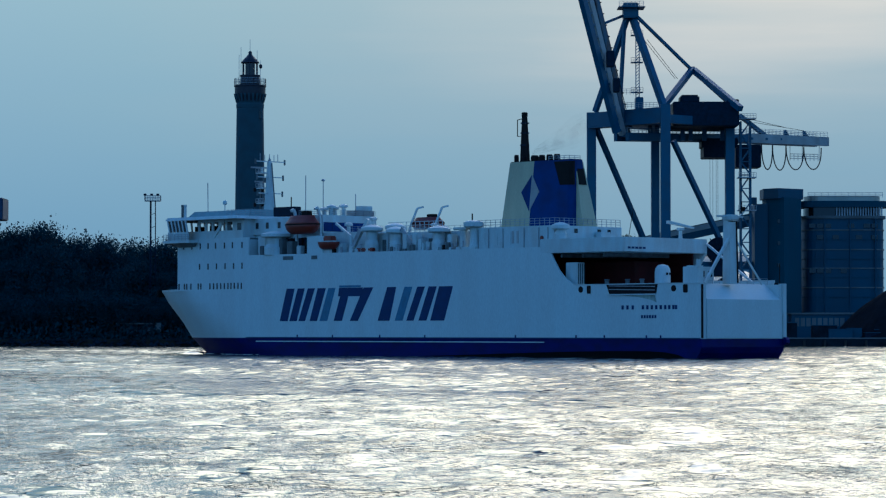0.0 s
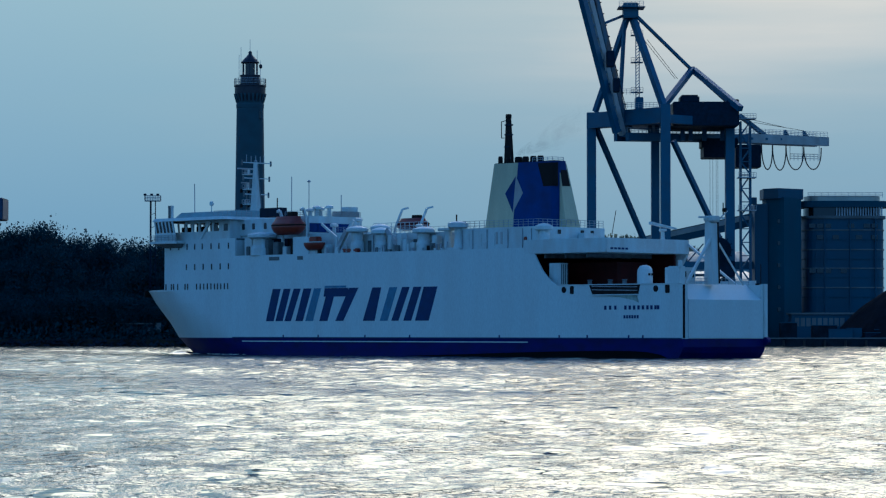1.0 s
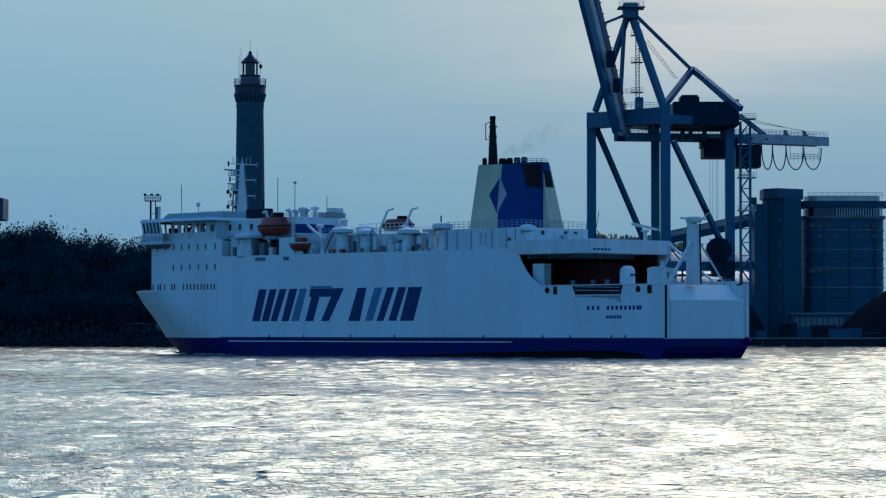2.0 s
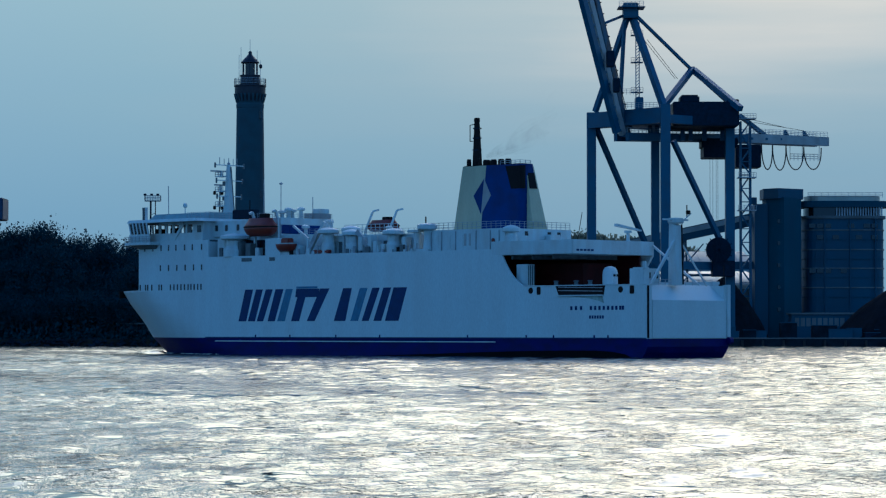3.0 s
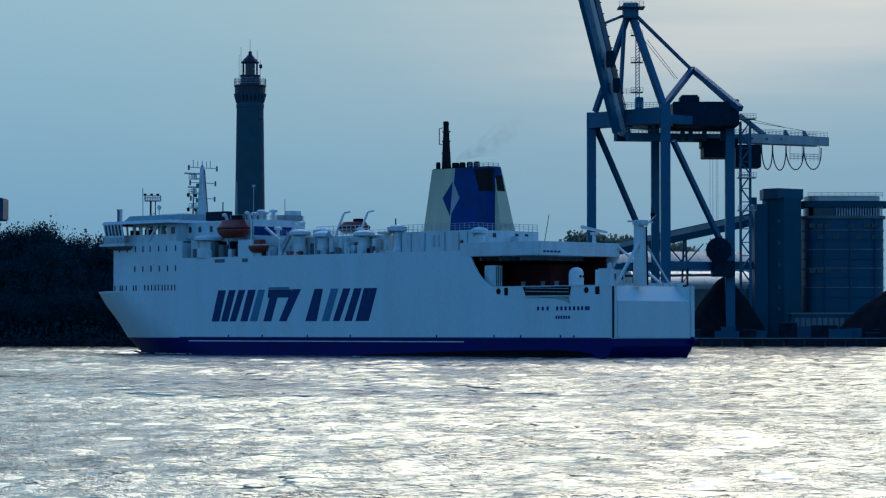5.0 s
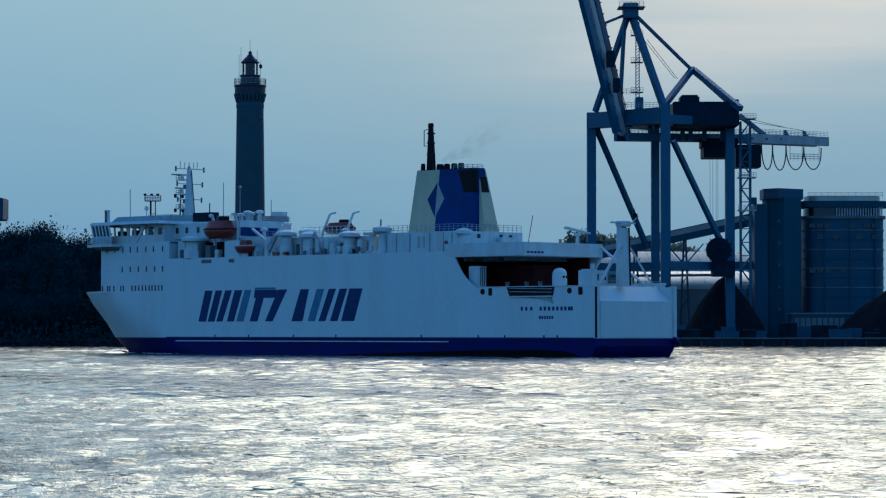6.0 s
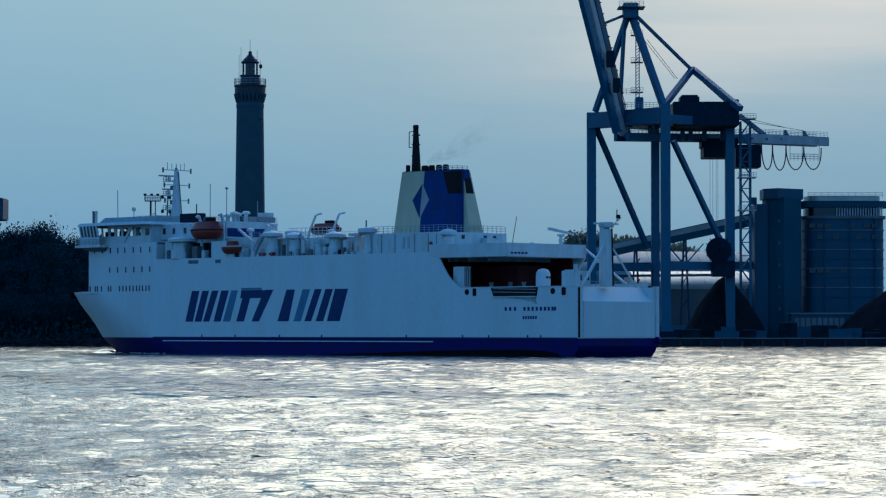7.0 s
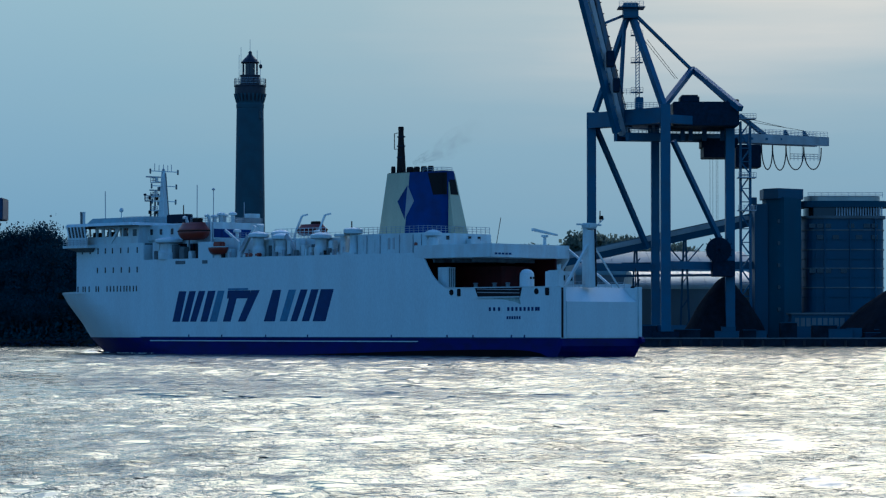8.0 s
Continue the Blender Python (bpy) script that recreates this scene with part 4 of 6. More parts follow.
def boat(parent, u, v, z, ln, wd, ht, closed=True):
    """A lifeboat: hull, canopy, hatch, on its cradle."""
    def shell(z0, z1, s0, s1, pw):
        bm = bmesh.new()
        rows = []
        for k in range(5):
            q = k / 4
            s = s0 + (s1 - s0) * math.sin(q * math.pi / 2) ** pw
            zz = z0 + (z1 - z0) * q
            rows.append([bm.verts.new((u + ln / 2 * s ** 0.4 * math.copysign(abs(math.cos(t_)) ** 0.7, math.cos(t_)), v + wd / 2 * s * math.copysign(abs(math.sin(t_)) ** 0.9, math.sin(t_)), zz)) for t_ in (2 * math.pi * i / 24 for i in range(24))])
        for a_, b_ in zip(rows, rows[1:]):
            for i in range(24):
                bm.faces.new((a_[i], a_[(i + 1) % 24], b_[(i + 1) % 24], b_[i]))
        bm.faces.new(rows[0][::-1])
        bm.faces.new(rows[-1])
        return bm
    hull = part("lifeboat", shell(z, z + ht * 0.5, 0.35, 1.0, 0.7), ORANGE, parent, "orange enclosed lifeboat hanging in its davits" if closed else "small open orange rescue boat", smooth=True)
    if closed:
        part("canopy", shell(z + ht * 0.5, z + ht * 0.98, 1.0, 0.5, 1.6), ORANGE, hull, smooth=True)
        part("hatch", B(u - ln * 0.25, u - ln * 0.02, v - 0.6, v + 0.6, z + ht * 0.95, z + ht * 1.22, bev=0.12), BLACK, hull)
    else:
        part("console", B(u - 1.5, u + 0.9, v - 0.7, v + 0.7, z + ht * 0.45, z + ht * 0.85, bev=0.2), ORANGE, hull)
    part("rubbing_strake", lathe_oval(u, v, ln / 2 + 0.05, wd / 2 + 0.05, z + ht * 0.47, z + ht * 0.53), BLACK if closed else WHITE2, hull)
    return hull


def lathe_oval(cx, cy, rx, ry, z0, z1, n=24):
    bm = bmesh.new()
    ring = [[bm.verts.new((cx + rx * math.copysign(abs(math.cos(t_)) ** 0.7, math.cos(t_)), cy + ry * math.copysign(abs(math.sin(t_)) ** 0.9, math.sin(t_)), zz)) for t_ in (2 * math.pi * i / n for i in range(n))] for zz in (z0, z1)]
    for i in range(n):
        j = (i + 1) % n
        bm.faces.new((ring[0][i], ring[0][j], ring[1][j], ring[1][i]))
    bm.faces.new(ring[0][::-1])
    bm.faces.new(ring[1])
    return bm


def davit(parent, u, v, z0, reach, top):
    bm = wire(bmesh.new(), [(u, v, z0), (u, v + reach * 0.2, top - 1.5), (u, v + reach * 0.6, top), (u, v + reach, top - 0.3)], 0.45)
    part("davit", bm, WHITE2, parent)


def make_ferry():
    F = empty("ferry")
    tagged(F, "white car ferry with a blue and cream funnel, under way", "ferry")
    low = hull_shell([-3.5, -1.5, 0.0, 1.0, 2.0, 3.4], "lower_hull", NAVY, F, "navy blue lower hull")
    up = hull_shell([3.4, 4.5, 6.35, 8.0, 10.0], "upper_hull", WHITE, F, "white painted steel hull side")
    hull_shell([10.0, 10.3, 12.2, 12.6], "sheer_strake", WHITE, F, "", 3.45)
    for v0, v1 in ((9.62, HB), (-HB, -9.62)):
        part("stern_cheek", hexa_bm([(0, v0, 10.0), (3.45, v0, 10.0), (3.45, v1, 10.0), (0, v1, 10.0), (0.1, v0, 12.6), (3.45, v0, 12.6), (3.45, v1, 12.6), (0.1, v1, 12.6)]), WHITE, F)
    # the shade under the after hull, painted as a black tapering band
    part("hull_shade_band", plate([(3.2, -0.6), (84, -0.6), (66, 0.2), (52, 0.55), (42, 0.85), (30, 1.15), (20, 1.3), (12, 1.32), (8, 1.15), (5, 0.7), (3.4, 0.1)], HB - 0.05, HB + 0.02), HULL_SHADE, low, "black band painted as the shade under the stern overhang")
    part("rubbing_strip", plate([(36, 2.66), (113, 2.66), (113, 2.84), (36, 2.84)], HB - 0.05, HB + 0.12), WHITE2, low, "pale rubbing strip")
    part("rubbing_strip", plate([(0.3, 3.34), (116, 3.34), (116, 3.56), (0.3, 3.56)], HB - 0.05, HB + 0.14), LETTER, low)
    for u in (9, 12.2, 21.8, 28.4, 43, 66, 78, 91, 101):
        part("fairlead_lug", B(u - 0.12, u + 0.12, HB - 0.1, HB + 0.1, 3.56, 4.0), NAVY, up)
    # long side above the car deck, cut back at the mooring deck
    curve = [(28.6, 12.6), (29.4, 12.9), (30.4, 13.45), (31.4, 14.2), (32.4, 15.2), (33.6, 16.9), (34.4, 18.3), (35.2, 19.0), (36.3, 19.4)]
    side = part("port_side", plate(curve + [(115.3, 19.4), (115.3, 22.9), (137.1, 22.9), (137.1, 12.6)], HB - 0.35, HB), WHITE, F)
    part("starboard_side", plate([(CA + 3, 12.6), (CA + 3, 18.2), (36.3, 18.2), (36.3, 19.4), (115.3, 19.4), (115.3, 22.9), (137.1, 22.9), (137.1, 12.6)], -HB, -HB + 0.35), WHITE, F)
    part("superstructure_front", B(136.7, 137.15, -HB + 0.35, HB - 0.35, 12.6, 22.9), WHITE, F)
    part("boat_deck", B(34.5, 136.7, -HB + 0.35, HB - 0.35, 19.0, 19.35), GREYDECK, F)
    part("bridge_deck", B(115.3, 137.1, -HB + 0.35, HB - 0.35, 22.5, 22.85), GREYDECK, F)
    part("deck_end", B(115.3, 115.6, -HB + 0.35, HB - 0.35, 19.35, 22.5), WHITE2, F)
    part("garage_bulkhead", B(44, 44.4, -HB + 0.35, HB - 0.35, 12.6, 19.0), RED, F, "dark red bulkhead inside the mooring deck")
    # dark wall added to hide the bright starboard inside, in place of shade
    part("dark_screen_wall", B(CA + 0.4, 44, -7.6, -7.2, 12.6, 18.2), RED, F)
    # roof over the mooring deck
    canopy = part("stern_canopy", B(CA, 37.0, -HB, HB + 0.03, 18.25, 20.75, bev=0.08), WHITE2, F)
    for u in (23, 28, 33):
        part("deck_beam", B(u - 0.2, u + 0.2, -HB + 0.4, HB - 1.2, 17.5, 18.25), GREYDECK, canopy)
    for i in range(5):
        part("nameplate_bar", B(CA - 0.03, CA, 9.2 - i * 0.95, 9.9 - i * 0.95, 18.75, 19.1), LETTER, canopy)
    part("canopy_bracket", hexa_bm([(CA, -HB, 18.25), (CA + 2, -HB, 15.5), (CA + 2.4, -HB + 0.5, 15.5), (CA, -HB + 0.5, 18.25), (CA + 4, -HB, 18.25), (CA + 4, -HB, 15.5), (CA + 4, -HB + 0.5, 15.5), (CA + 4, -HB + 0.5, 18.25)]), WHITE2, canopy)
    part("canopy_stay", BM((CA, -HB + 0.3, 20.0), (6, -HB + 0.4, 12.6), 0.35), WHITE2, canopy)
    part("stern_pillar", B(0.9, 3.4, HB - 1.6, HB - 0.02, 12.6, 15.6, bev=0.08), WHITE, F)
    part("stern_post", B(0.6, 1.2, HB - 0.5, HB - 0.04, 15.4, 16.6), WHITE2, F)
    # ramp recess with its dark gear
    rec = part("mooring_recess", plate([(10.0, 11.0), (20.6, 11.0), (21.4, 12.75), (9.6, 12.75)], HB - 0.02, HB + 0.05), BLACK, up, "black mooring recess in the bulwark")
    part("hull_stain", plate([(18.6, 10.78), (10.3, 10.78), (9.9, 9.5), (11.2, 9.95), (12.6, 10.2), (14.2, 10.45), (16.0, 10.6)], HB - 0.02, HB + 0.006), STAIN, rec, "greenish wash stain on the white hull")
    part("recess_sill", plate([(10.0, 10.8), (20.6, 10.8), (20.6, 11.0), (10.0, 11.0)], HB, HB + 0.3), WHITE2, rec)
    for zz in (11.6, 12.2):
        part("roller_bar", BM((10.2, HB + 0.1, zz), (20.6, HB + 0.1, zz + 0.2), 0.12), STEEL, rec)
    for u, w_, kind in ((27.3, 0.55, 1), (25.4, 0.45, 0), (6.1, 0.55, 1), (3.5, 0.5, 0)):
        if kind:
            bm = lathe(bmesh.new(), [(w_, -0.05), (w_, 0.06)], n=16)
            bmesh.ops.transform(bm, matrix=Matrix.Translation((u, HB, 11.85)) @ Matrix.Rotation(math.pi / 2, 4, "X"), verts=bm.verts)
            part("hawse_hole", bm, BLACK, up)
        else:
            part("mooring_slot", B(u - w_, u + w_, HB - 0.05, HB + 0.05, 11.1, 12.5, bev=0.1), BLACK, up)
    part("bulwark_rail", B(0.4, 29, HB - 0.25, HB + 0.08, 12.6, 12.75), WHITE2, F)
    # gear on the mooring deck
    lk = part("deck_locker", B(29.4, 32.2, 7.4, 9.4, 12.6, 16.6, bev=0.1), WHITE2, F)
    for k in range(4):
        part("locker_rib", B(29.3, 29.42, 7.6 + k * 0.5, 7.75 + k * 0.5, 12.9, 16.4), GREYDECK, lk)
    part("winch_drum", lathe(bmesh.new(), [(1.1, 12.6), (1.35, 12.9), (1.35, 14.6), (1.25, 15.3), (0.9, 15.8), (0.3, 16.0)], 12.6, 6.2, 20), WHITE, F)
    for dv in (-0.35, 0.35):
        part("winch_port", B(11.2, 11.35, 6.2 + dv - 0.2, 6.2 + dv + 0.2, 14.2, 14.6), BLACK, F)
    part("red_trailer", B(22, 42, -5.0, 3.0, 12.9, 16.8, bev=0.1), RED, F, "dark red trailer parked under the canopy")
    for u, v in ((15.5, 8.2), (19, 8.0), (23.5, 8.3)):
        part("bollard", lathe(bmesh.new(), [(0.45, 12.6), (0.4, 12.8), (0.35, 13.3), (0.5, 13.5), (0.4, 13.6)], u, v, 12), GREYDECK, F)
    # stern door with its sloped head
    door = part("stern_door", hexa_bm([(-0.18, -9.6, 3.5), (0.2, -9.6, 3.5), (0.2, 9.6, 3.5), (-0.18, 9.6, 3.5), (-0.18, -9.6, 10.0), (0.2, -9.6, 10.0), (0.2, 9.6, 10.0), (-0.18, 9.6, 10.0)]), WHITE, F, "white closed stern door")
    part("door_head", hexa_bm([(-0.18, -9.6, 10.0), (0.4, -9.6, 10.0), (0.4, 9.6, 10.0), (-0.18, 9.6, 10.0), (3.2, -9.5, 12.7), (3.6, -9.5, 12.6), (3.6, 9.5, 12.6), (3.2, 9.5, 12.7)]), WHITE, door)
    part("door_gap", B(-0.1, 0.1, 10.45, 10.83, 3.5, 12.5), BLACK, F)
    part("stern_fender", BM((-0.3, -10.2, 3.0), (-0.3, -11.1, 3.0), 1.3, sides=8), NAVY, low)
    part("corner_post", B(-0.25, 1.0, -11.15, -10.2, 3.4, 12.8, bev=0.05), WHITE2, F)
    part("ensign_staff", BM((0.6, -10.3, 12.6), (0.5, -10.2, 16.2), 0.16), BLACK, F)
    part("starboard_bulwark", B(2, CA + 3, -HB, -HB + 0.3, 12.6, 13.4), WHITE2, F)
    part("starboard_block", B(0.7, 1.3, -10.1, -9.7, 10.4, 12.9), BLACK, F)
    # foam along the waterline
    bm = bmesh.new()
    rnd = random.Random(31)
    for i in range(170):
        u = rnd.choice((rnd.uniform(112, 142), rnd.uniform(130, 142)))
        hb = hull_half(max(u, 0), 0) + abs(rnd.gauss(0.1, 0.5)) if u > 2 else rnd.uniform(-11, 11)
        w_, l_ = rnd.uniform(0.03, 0.12), rnd.uniform(0.06, 0.35)
        hexa(bm, [(u - l_, hb - w_, -0.1), (u + l_, hb - w_, -0.1), (u + l_, hb + w_, -0.1), (u - l_, hb + w_, -0.1),
                  (u - l_ * 0.5, hb - w_ * 0.5, 0.12 + w_), (u + l_ * 0.5, hb - w_ * 0.5, 0.12 + w_), (u + l_ * 0.5, hb + w_ * 0.5, 0.12 + w_), (u - l_ * 0.5, hb + w_ * 0.5, 0.12 + w_)])
    tagged(part("wash_foam", bm, WHITE2, F, "white foam thrown up along the hull"), kind="stuff")
    # ramp mast at the stern with stays
    pm = part("ramp_mast", hexa_bm([(1.2, 0.2, 12.6), (2.9, 0.2, 12.6), (2.9, 2.0, 12.6), (1.2, 2.0, 12.6), (1.4, 0.3, 23.0), (2.8, 0.3, 23.6), (2.8, 1.9, 23.6), (1.4, 1.9, 23.0)]), WHITE2, F)
    part("mast_head", B(1.0, 3.0, -0.2, 2.2, 23.3, 24.3, bev=0.2), WHITE2, pm)
    part("crosstree", BM((2, -2.2, 24.0), (2, 4.4, 24.0), 0.3), WHITE2, pm)
    for v0, v1 in ((2.0, 8.4), (0.2, -6.6)):
        part("stay", BM((1.6, v0, 20.2), (1.4, v1, 12.6), 0.42 if v1 > 0 else 0.25), WHITE2, pm)
    part("mast_ladder", BM((1.1, 0.12, 12.8), (1.35, 0.2, 23.2), 0.22), BLACK, pm)
    part("stern_light", BM((1.6, -1.5, 24.4), (1.6, -1.5, 26.6), 0.14), BLACK, pm)
    part("lamp_box", B(1.3, 1.9, -2.2, -1.5, 25.0, 25.7, bev=0.08), BLACK, pm)
    part("lamp_arm", BM((1.6, -0.4, 23.8), (1.6, -2.6, 25.2), 0.16), WHITE2, pm)
    part("mooring_house", B(3.6, 6.2, 3.4, 8.4, 12.6, 15.5, bev=0.08), WHITE2, F)
    for v in (4.4, 6.4):
        part("mooring_window", B(3.5, 3.62, v - 0.5, v + 0.5, 13.8, 14.8), GLASS_DARK, F)
    part("stern_railing", rail(bmesh.new(), [(2.2, -9, 12.62), (2.2, 9, 12.62)], 1.0, 1.8, 0.07, 2), STEEL, F)
    # radar scanner on the canopy
    rs = part("radar_pedestal", lathe(bmesh.new(), [(0.5, 20.7), (0.35, 21.0), (0.3, 22.2), (0.7, 22.3), (0.7, 22.7)], 19.2, -6, 12), WHITE2, F)
    part("radar_bar", hexa_bm([(18.4, -8.8, 22.6), (19.1, -8.8, 22.6), (20.0, -3.2, 23.4), (19.3, -3.2, 23.4), (18.4, -8.8, 22.9), (19.1, -8.8, 22.9), (20.0, -3.2, 23.9), (19.3, -3.2, 23.9)]), WHITE2, rs)
    part("pole_aerial", BM((26, 0, 20.85), (25.2, -0.4, 26), 0.1), BLACK, F)
    # lettering as plain slanted bars
    def stroke(b0, b1, t0, t1, mt=LETTER, z0=6.6, z1=12.8):
        part("painted_bar", hexa_bm([(b0, HB - 0.02, z0), (b1, HB - 0.02, z0), (b1, HB + 0.03, z0), (b0, HB + 0.03, z0), (t0, HB - 0.02, z1), (t1, HB - 0.02, z1), (t1, HB + 0.03, z1), (t0, HB + 0.03, z1)]), mt, up)
    stroke(106.1, 103.8, 104.1, 101.8)
    stroke(103.3, 101.2, 100.9, 98.9)
    stroke(100.7, 98.8, 98.0, 96.0)
    stroke(97.5, 95.4, 95.2, 92.9)
    stroke(94.7, 92.5, 92.2, 90.2, LETTER2)
    stroke(90.7, 88.4, 88.9, 86.6, z1=11.2)
    stroke(89.5, 83.0, 89.2, 82.6, z0=11.2, z1=12.8)
    stroke(89.2, 83.2, 89.2, 83.2, LETTER2, z0=12.85, z1=13.25)
    stroke(86.2, 84.0, 82.4, 79.8)
    stroke(78.6, 75.4, 76.0, 73.6)
    stroke(74.0, 71.9, 71.4, 69.3, LETTER2)
    stroke(70.9, 69.0, 68.0, 66.0)
    stroke(67.7, 65.6, 65.0, 62.9)
    stroke(64.6, 61.0, 62.3, 58.7)
    # name and port of registry, as small bars
    for u in (17.6, 16.5, 15.3, 13.0, 12.0, 11.0, 10.0, 9.0, 8.0, 7.1, 6.2, 5.6):
        part("painted_bar", B(u - 0.28, u + 0.24, HB - 0.02, HB + 0.03, 8.35, 9.05), LETTER, up)
    for u in (13.2, 12.6, 12.0, 11.4, 10.8, 10.2):
        part("painted_bar", B(u - 0.22, u + 0.2, HB - 0.02, HB + 0.03, 6.85, 7.4), LETTER, up)
    for u, w_ in ((103.7, 1.5), (96.2, 0.8)):
        part("side_grille", B(u - w_, u + w_, HB - 0.02, HB + 0.05, 18.3, 19.0), GREYDECK, side)
    # rows of cabin windows
    w0 = None
    rows = [(21.45, u) for u in (135.2, 132.6, 130.0, 127.6, 125.3, 122.6, 120.2, 117.3)]
    rows += [(17.4, u) for u in (130.2, 127.6, 125.0, 122.4, 119.8, 117.3)]
    rows += [(13.5, u) for u in (136.6, 134.9, 134.2, 132.9, 130.6, 129.8, 127.0, 125.9, 124.8, 123.7, 122.6, 121.5, 120.6, 119.6, 118.5, 117.5)]
    for z, u in rows:
        m = pose(u, HB, z)
        if w0 is None:
            w0 = part("cabin_window", B(-0.19, 0.19, -0.08, 0.05, -0.6, 0.6, bev=0.03), GLASS_DARK, side)
            w0.matrix_basis = m
        else:
            again("cabin_window", w0, side, m)
    # bow
    bul = part("bow_bulwark", bow_wall(), WHITE2, F)
    part("foredeck", B(137.1, 146, -6.5, 6.5, 12.3, 12.66), GREYDECK, F)
    part("bow_slot", B(150.2, 150.6, -3, 5.2, 11.6, 13.0), BLACK, bul)
    part("anchor_windlass", B(142, 146, -2, 2, 12.6, 13.4, bev=0.2), GREYDECK, F)
    # wheelhouse and wings
    wh = part("wheelhouse", B(117.5, 137.6, -10.4, 10.4, 22.85, 24.4, bev=0.05), WHITE2, F)
    part("wheelhouse_back", B(117.5, 120.9, -10.2, 10.2, 24.4, 26.6), WHITE2, wh)
    part("wheelhouse_roof", hexa_bm([(116.5, -12.8, 26.6), (138.6, -12.8, 26.6), (138.6, 12.8, 26.6), (116.5, 12.8, 26.6), (116.9, -12.5, 27.2), (138.2, -12.5, 27.2), (138.2, 12.5, 27.2), (116.9, 12.5, 27.2)]), WHITE2, wh)
    part("wheelhouse_upper", hexa_bm([(118, -7, 27.2), (137.4, -7, 27.2), (137.4, 8.2, 27.2), (118, 8.2, 27.2), (118.5, -6, 28.5), (136, -6, 28.5), (136, 7.4, 28.5), (118.5, 7.4, 28.5)]), ROOFTEAL, wh)
    part("wing_floor", B(130.5, 138.8, 10.4, 13.2, 22.1, 22.6, bev=0.05), WHITE2, wh)
    part("wing_floor", B(130.5, 138.8, -13.2, -10.4, 22.1, 22.6, bev=0.05), WHITE2, wh)
    part("wing_bracket", hexa_bm([(131.5, 10.8, 21.3), (136.5, 10.8, 21.3), (136.5, 10.9, 21.3), (131.5, 10.9, 21.3), (131, 10.8, 22.1), (138, 10.8, 22.1), (138, 12.9, 22.1), (131, 12.9, 22.1)]), GREYDECK, wh)
    part("wing_front", B(137.4, 137.7, 10.4, 12.8, 22.6, 24.3), WHITE2, wh)
    part("wing_side", B(131.4, 137.5, 12.5, 12.8, 22.6, 24.2), WHITE2, wh)
    for i in range(6):
        u = 131.8 + i * 1.1
        part("window_post", BM((u, 12.6, 24.2), (u + 0.5, 12.75, 26.6), 0.3), WHITE2, wh)
        if i < 5:
            part("wing_window", hexa_bm([(u + 0.15, 12.62, 24.3), (u + 0.95, 12.62, 24.3), (u + 0.95, 12.68, 24.3), (u + 0.15, 12.68, 24.3), (u + 0.55, 12.72, 26.5), (u + 1.35, 12.72, 26.5), (u + 1.35, 12.78, 26.5), (u + 0.55, 12.78, 26.5)]), GLASS_DARK, wh)
    part("wing_railing", rail(bmesh.new(), [(130.6, 13.15, 22.6), (138.7, 13.15, 22.6), (138.7, 10.5, 22.6)], 1.2, 1.1, 0.08, 3), STEEL, wh)
    for v in np.linspace(-10.2, 10.2, 13):
        part("bridge_post", BM((137.4, v, 24.4), (137.7, v, 26.6), 0.3), WHITE2, wh)
    for u in (122.8, 124.9, 127.0, 129.1, 131.2):
        part("bridge_post", B(u - 0.28, u + 0.28, 9.9, 10.2, 24.4, 26.6), WHITE2, wh)
        part("bridge_post", B(u - 0.28, u + 0.28, -10.2, -9.9, 24.4, 26.6), WHITE2, wh)
    part("window_head", B(120.9, 131.4, 9.9, 10.22, 26.1, 26.6), WHITE2, wh)
    part("chart_console", B(126, 127.5, -3, 6, 24.4, 25.2), GREYDECK, wh)
    for u, v, h_ in ((130.2, 7.0, 25.6), (132.4, 9.0, 25.4), (128.3, -7.4, 25.7), (124.2, 4.0, 25.9), (122.4, -5.0, 26.1)):
        part("bridge_console", B(u - 0.6, u + 0.6, v - 0.8, v + 0.8, 24.4, h_, bev=0.08), BLACK, wh)
    part("deckhead_panel", B(121, 137, -9.8, 9.8, 26.3, 26.58), GREYDECK, wh)
    for u in (118.8, 121.8):
        part("bridge_door", B(u - 0.6, u + 0.6, 10.15, 10.3, 22.9, 25.8, bev=0.04), GREYDECK, wh)
    part("outside_stair", BM((123.2, 10.5, 26.4), (126.4, 10.5, 22.9), 0.25, 0.6), WHITE2, wh)
    for u, v in ((137.0, 9.6), (136.2, 9.6)):
        part("bridge_lamp", lathe(bmesh.new(), [(0.3, 27.2), (0.3, 29.4), (0.34, 29.5), (0.34, 29.9)], u, v, 10), GREYDECK if u > 136.5 else WHITE2, wh)
    part("whip_aerial", BM((131.5, 7.6, 28.4), (131.6, 7.6, 34.2), 0.12), STEEL, wh)
    part("satellite_dome", lathe(bmesh.new(), [(0.1, 28.4), (0.1, 29.6), (0.42, 29.8), (0.46, 30.2), (0.3, 30.5), (0.1, 30.6)], 127, 7, 12), WHITE2, wh)
    part("roof_railing", rail(bmesh.new(), [(124, 9, 27.2), (117, 9, 27.2), (117, -9, 27.2)], 1.3, 1.3, 0.07, 3), STEEL, wh)
    # mast
    ma = part("main_mast", hexa_bm([(120.6, -0.75, 26.6), (122.7, -0.75, 26.6), (122.7, 0.75, 26.6), (120.6, 0.75, 26.6), (121.4, -0.28, 38.4), (122.0, -0.28, 38.4), (122.0, 0.28, 38.4), (121.4, 0.28, 38.4)]), WHITE2, F)
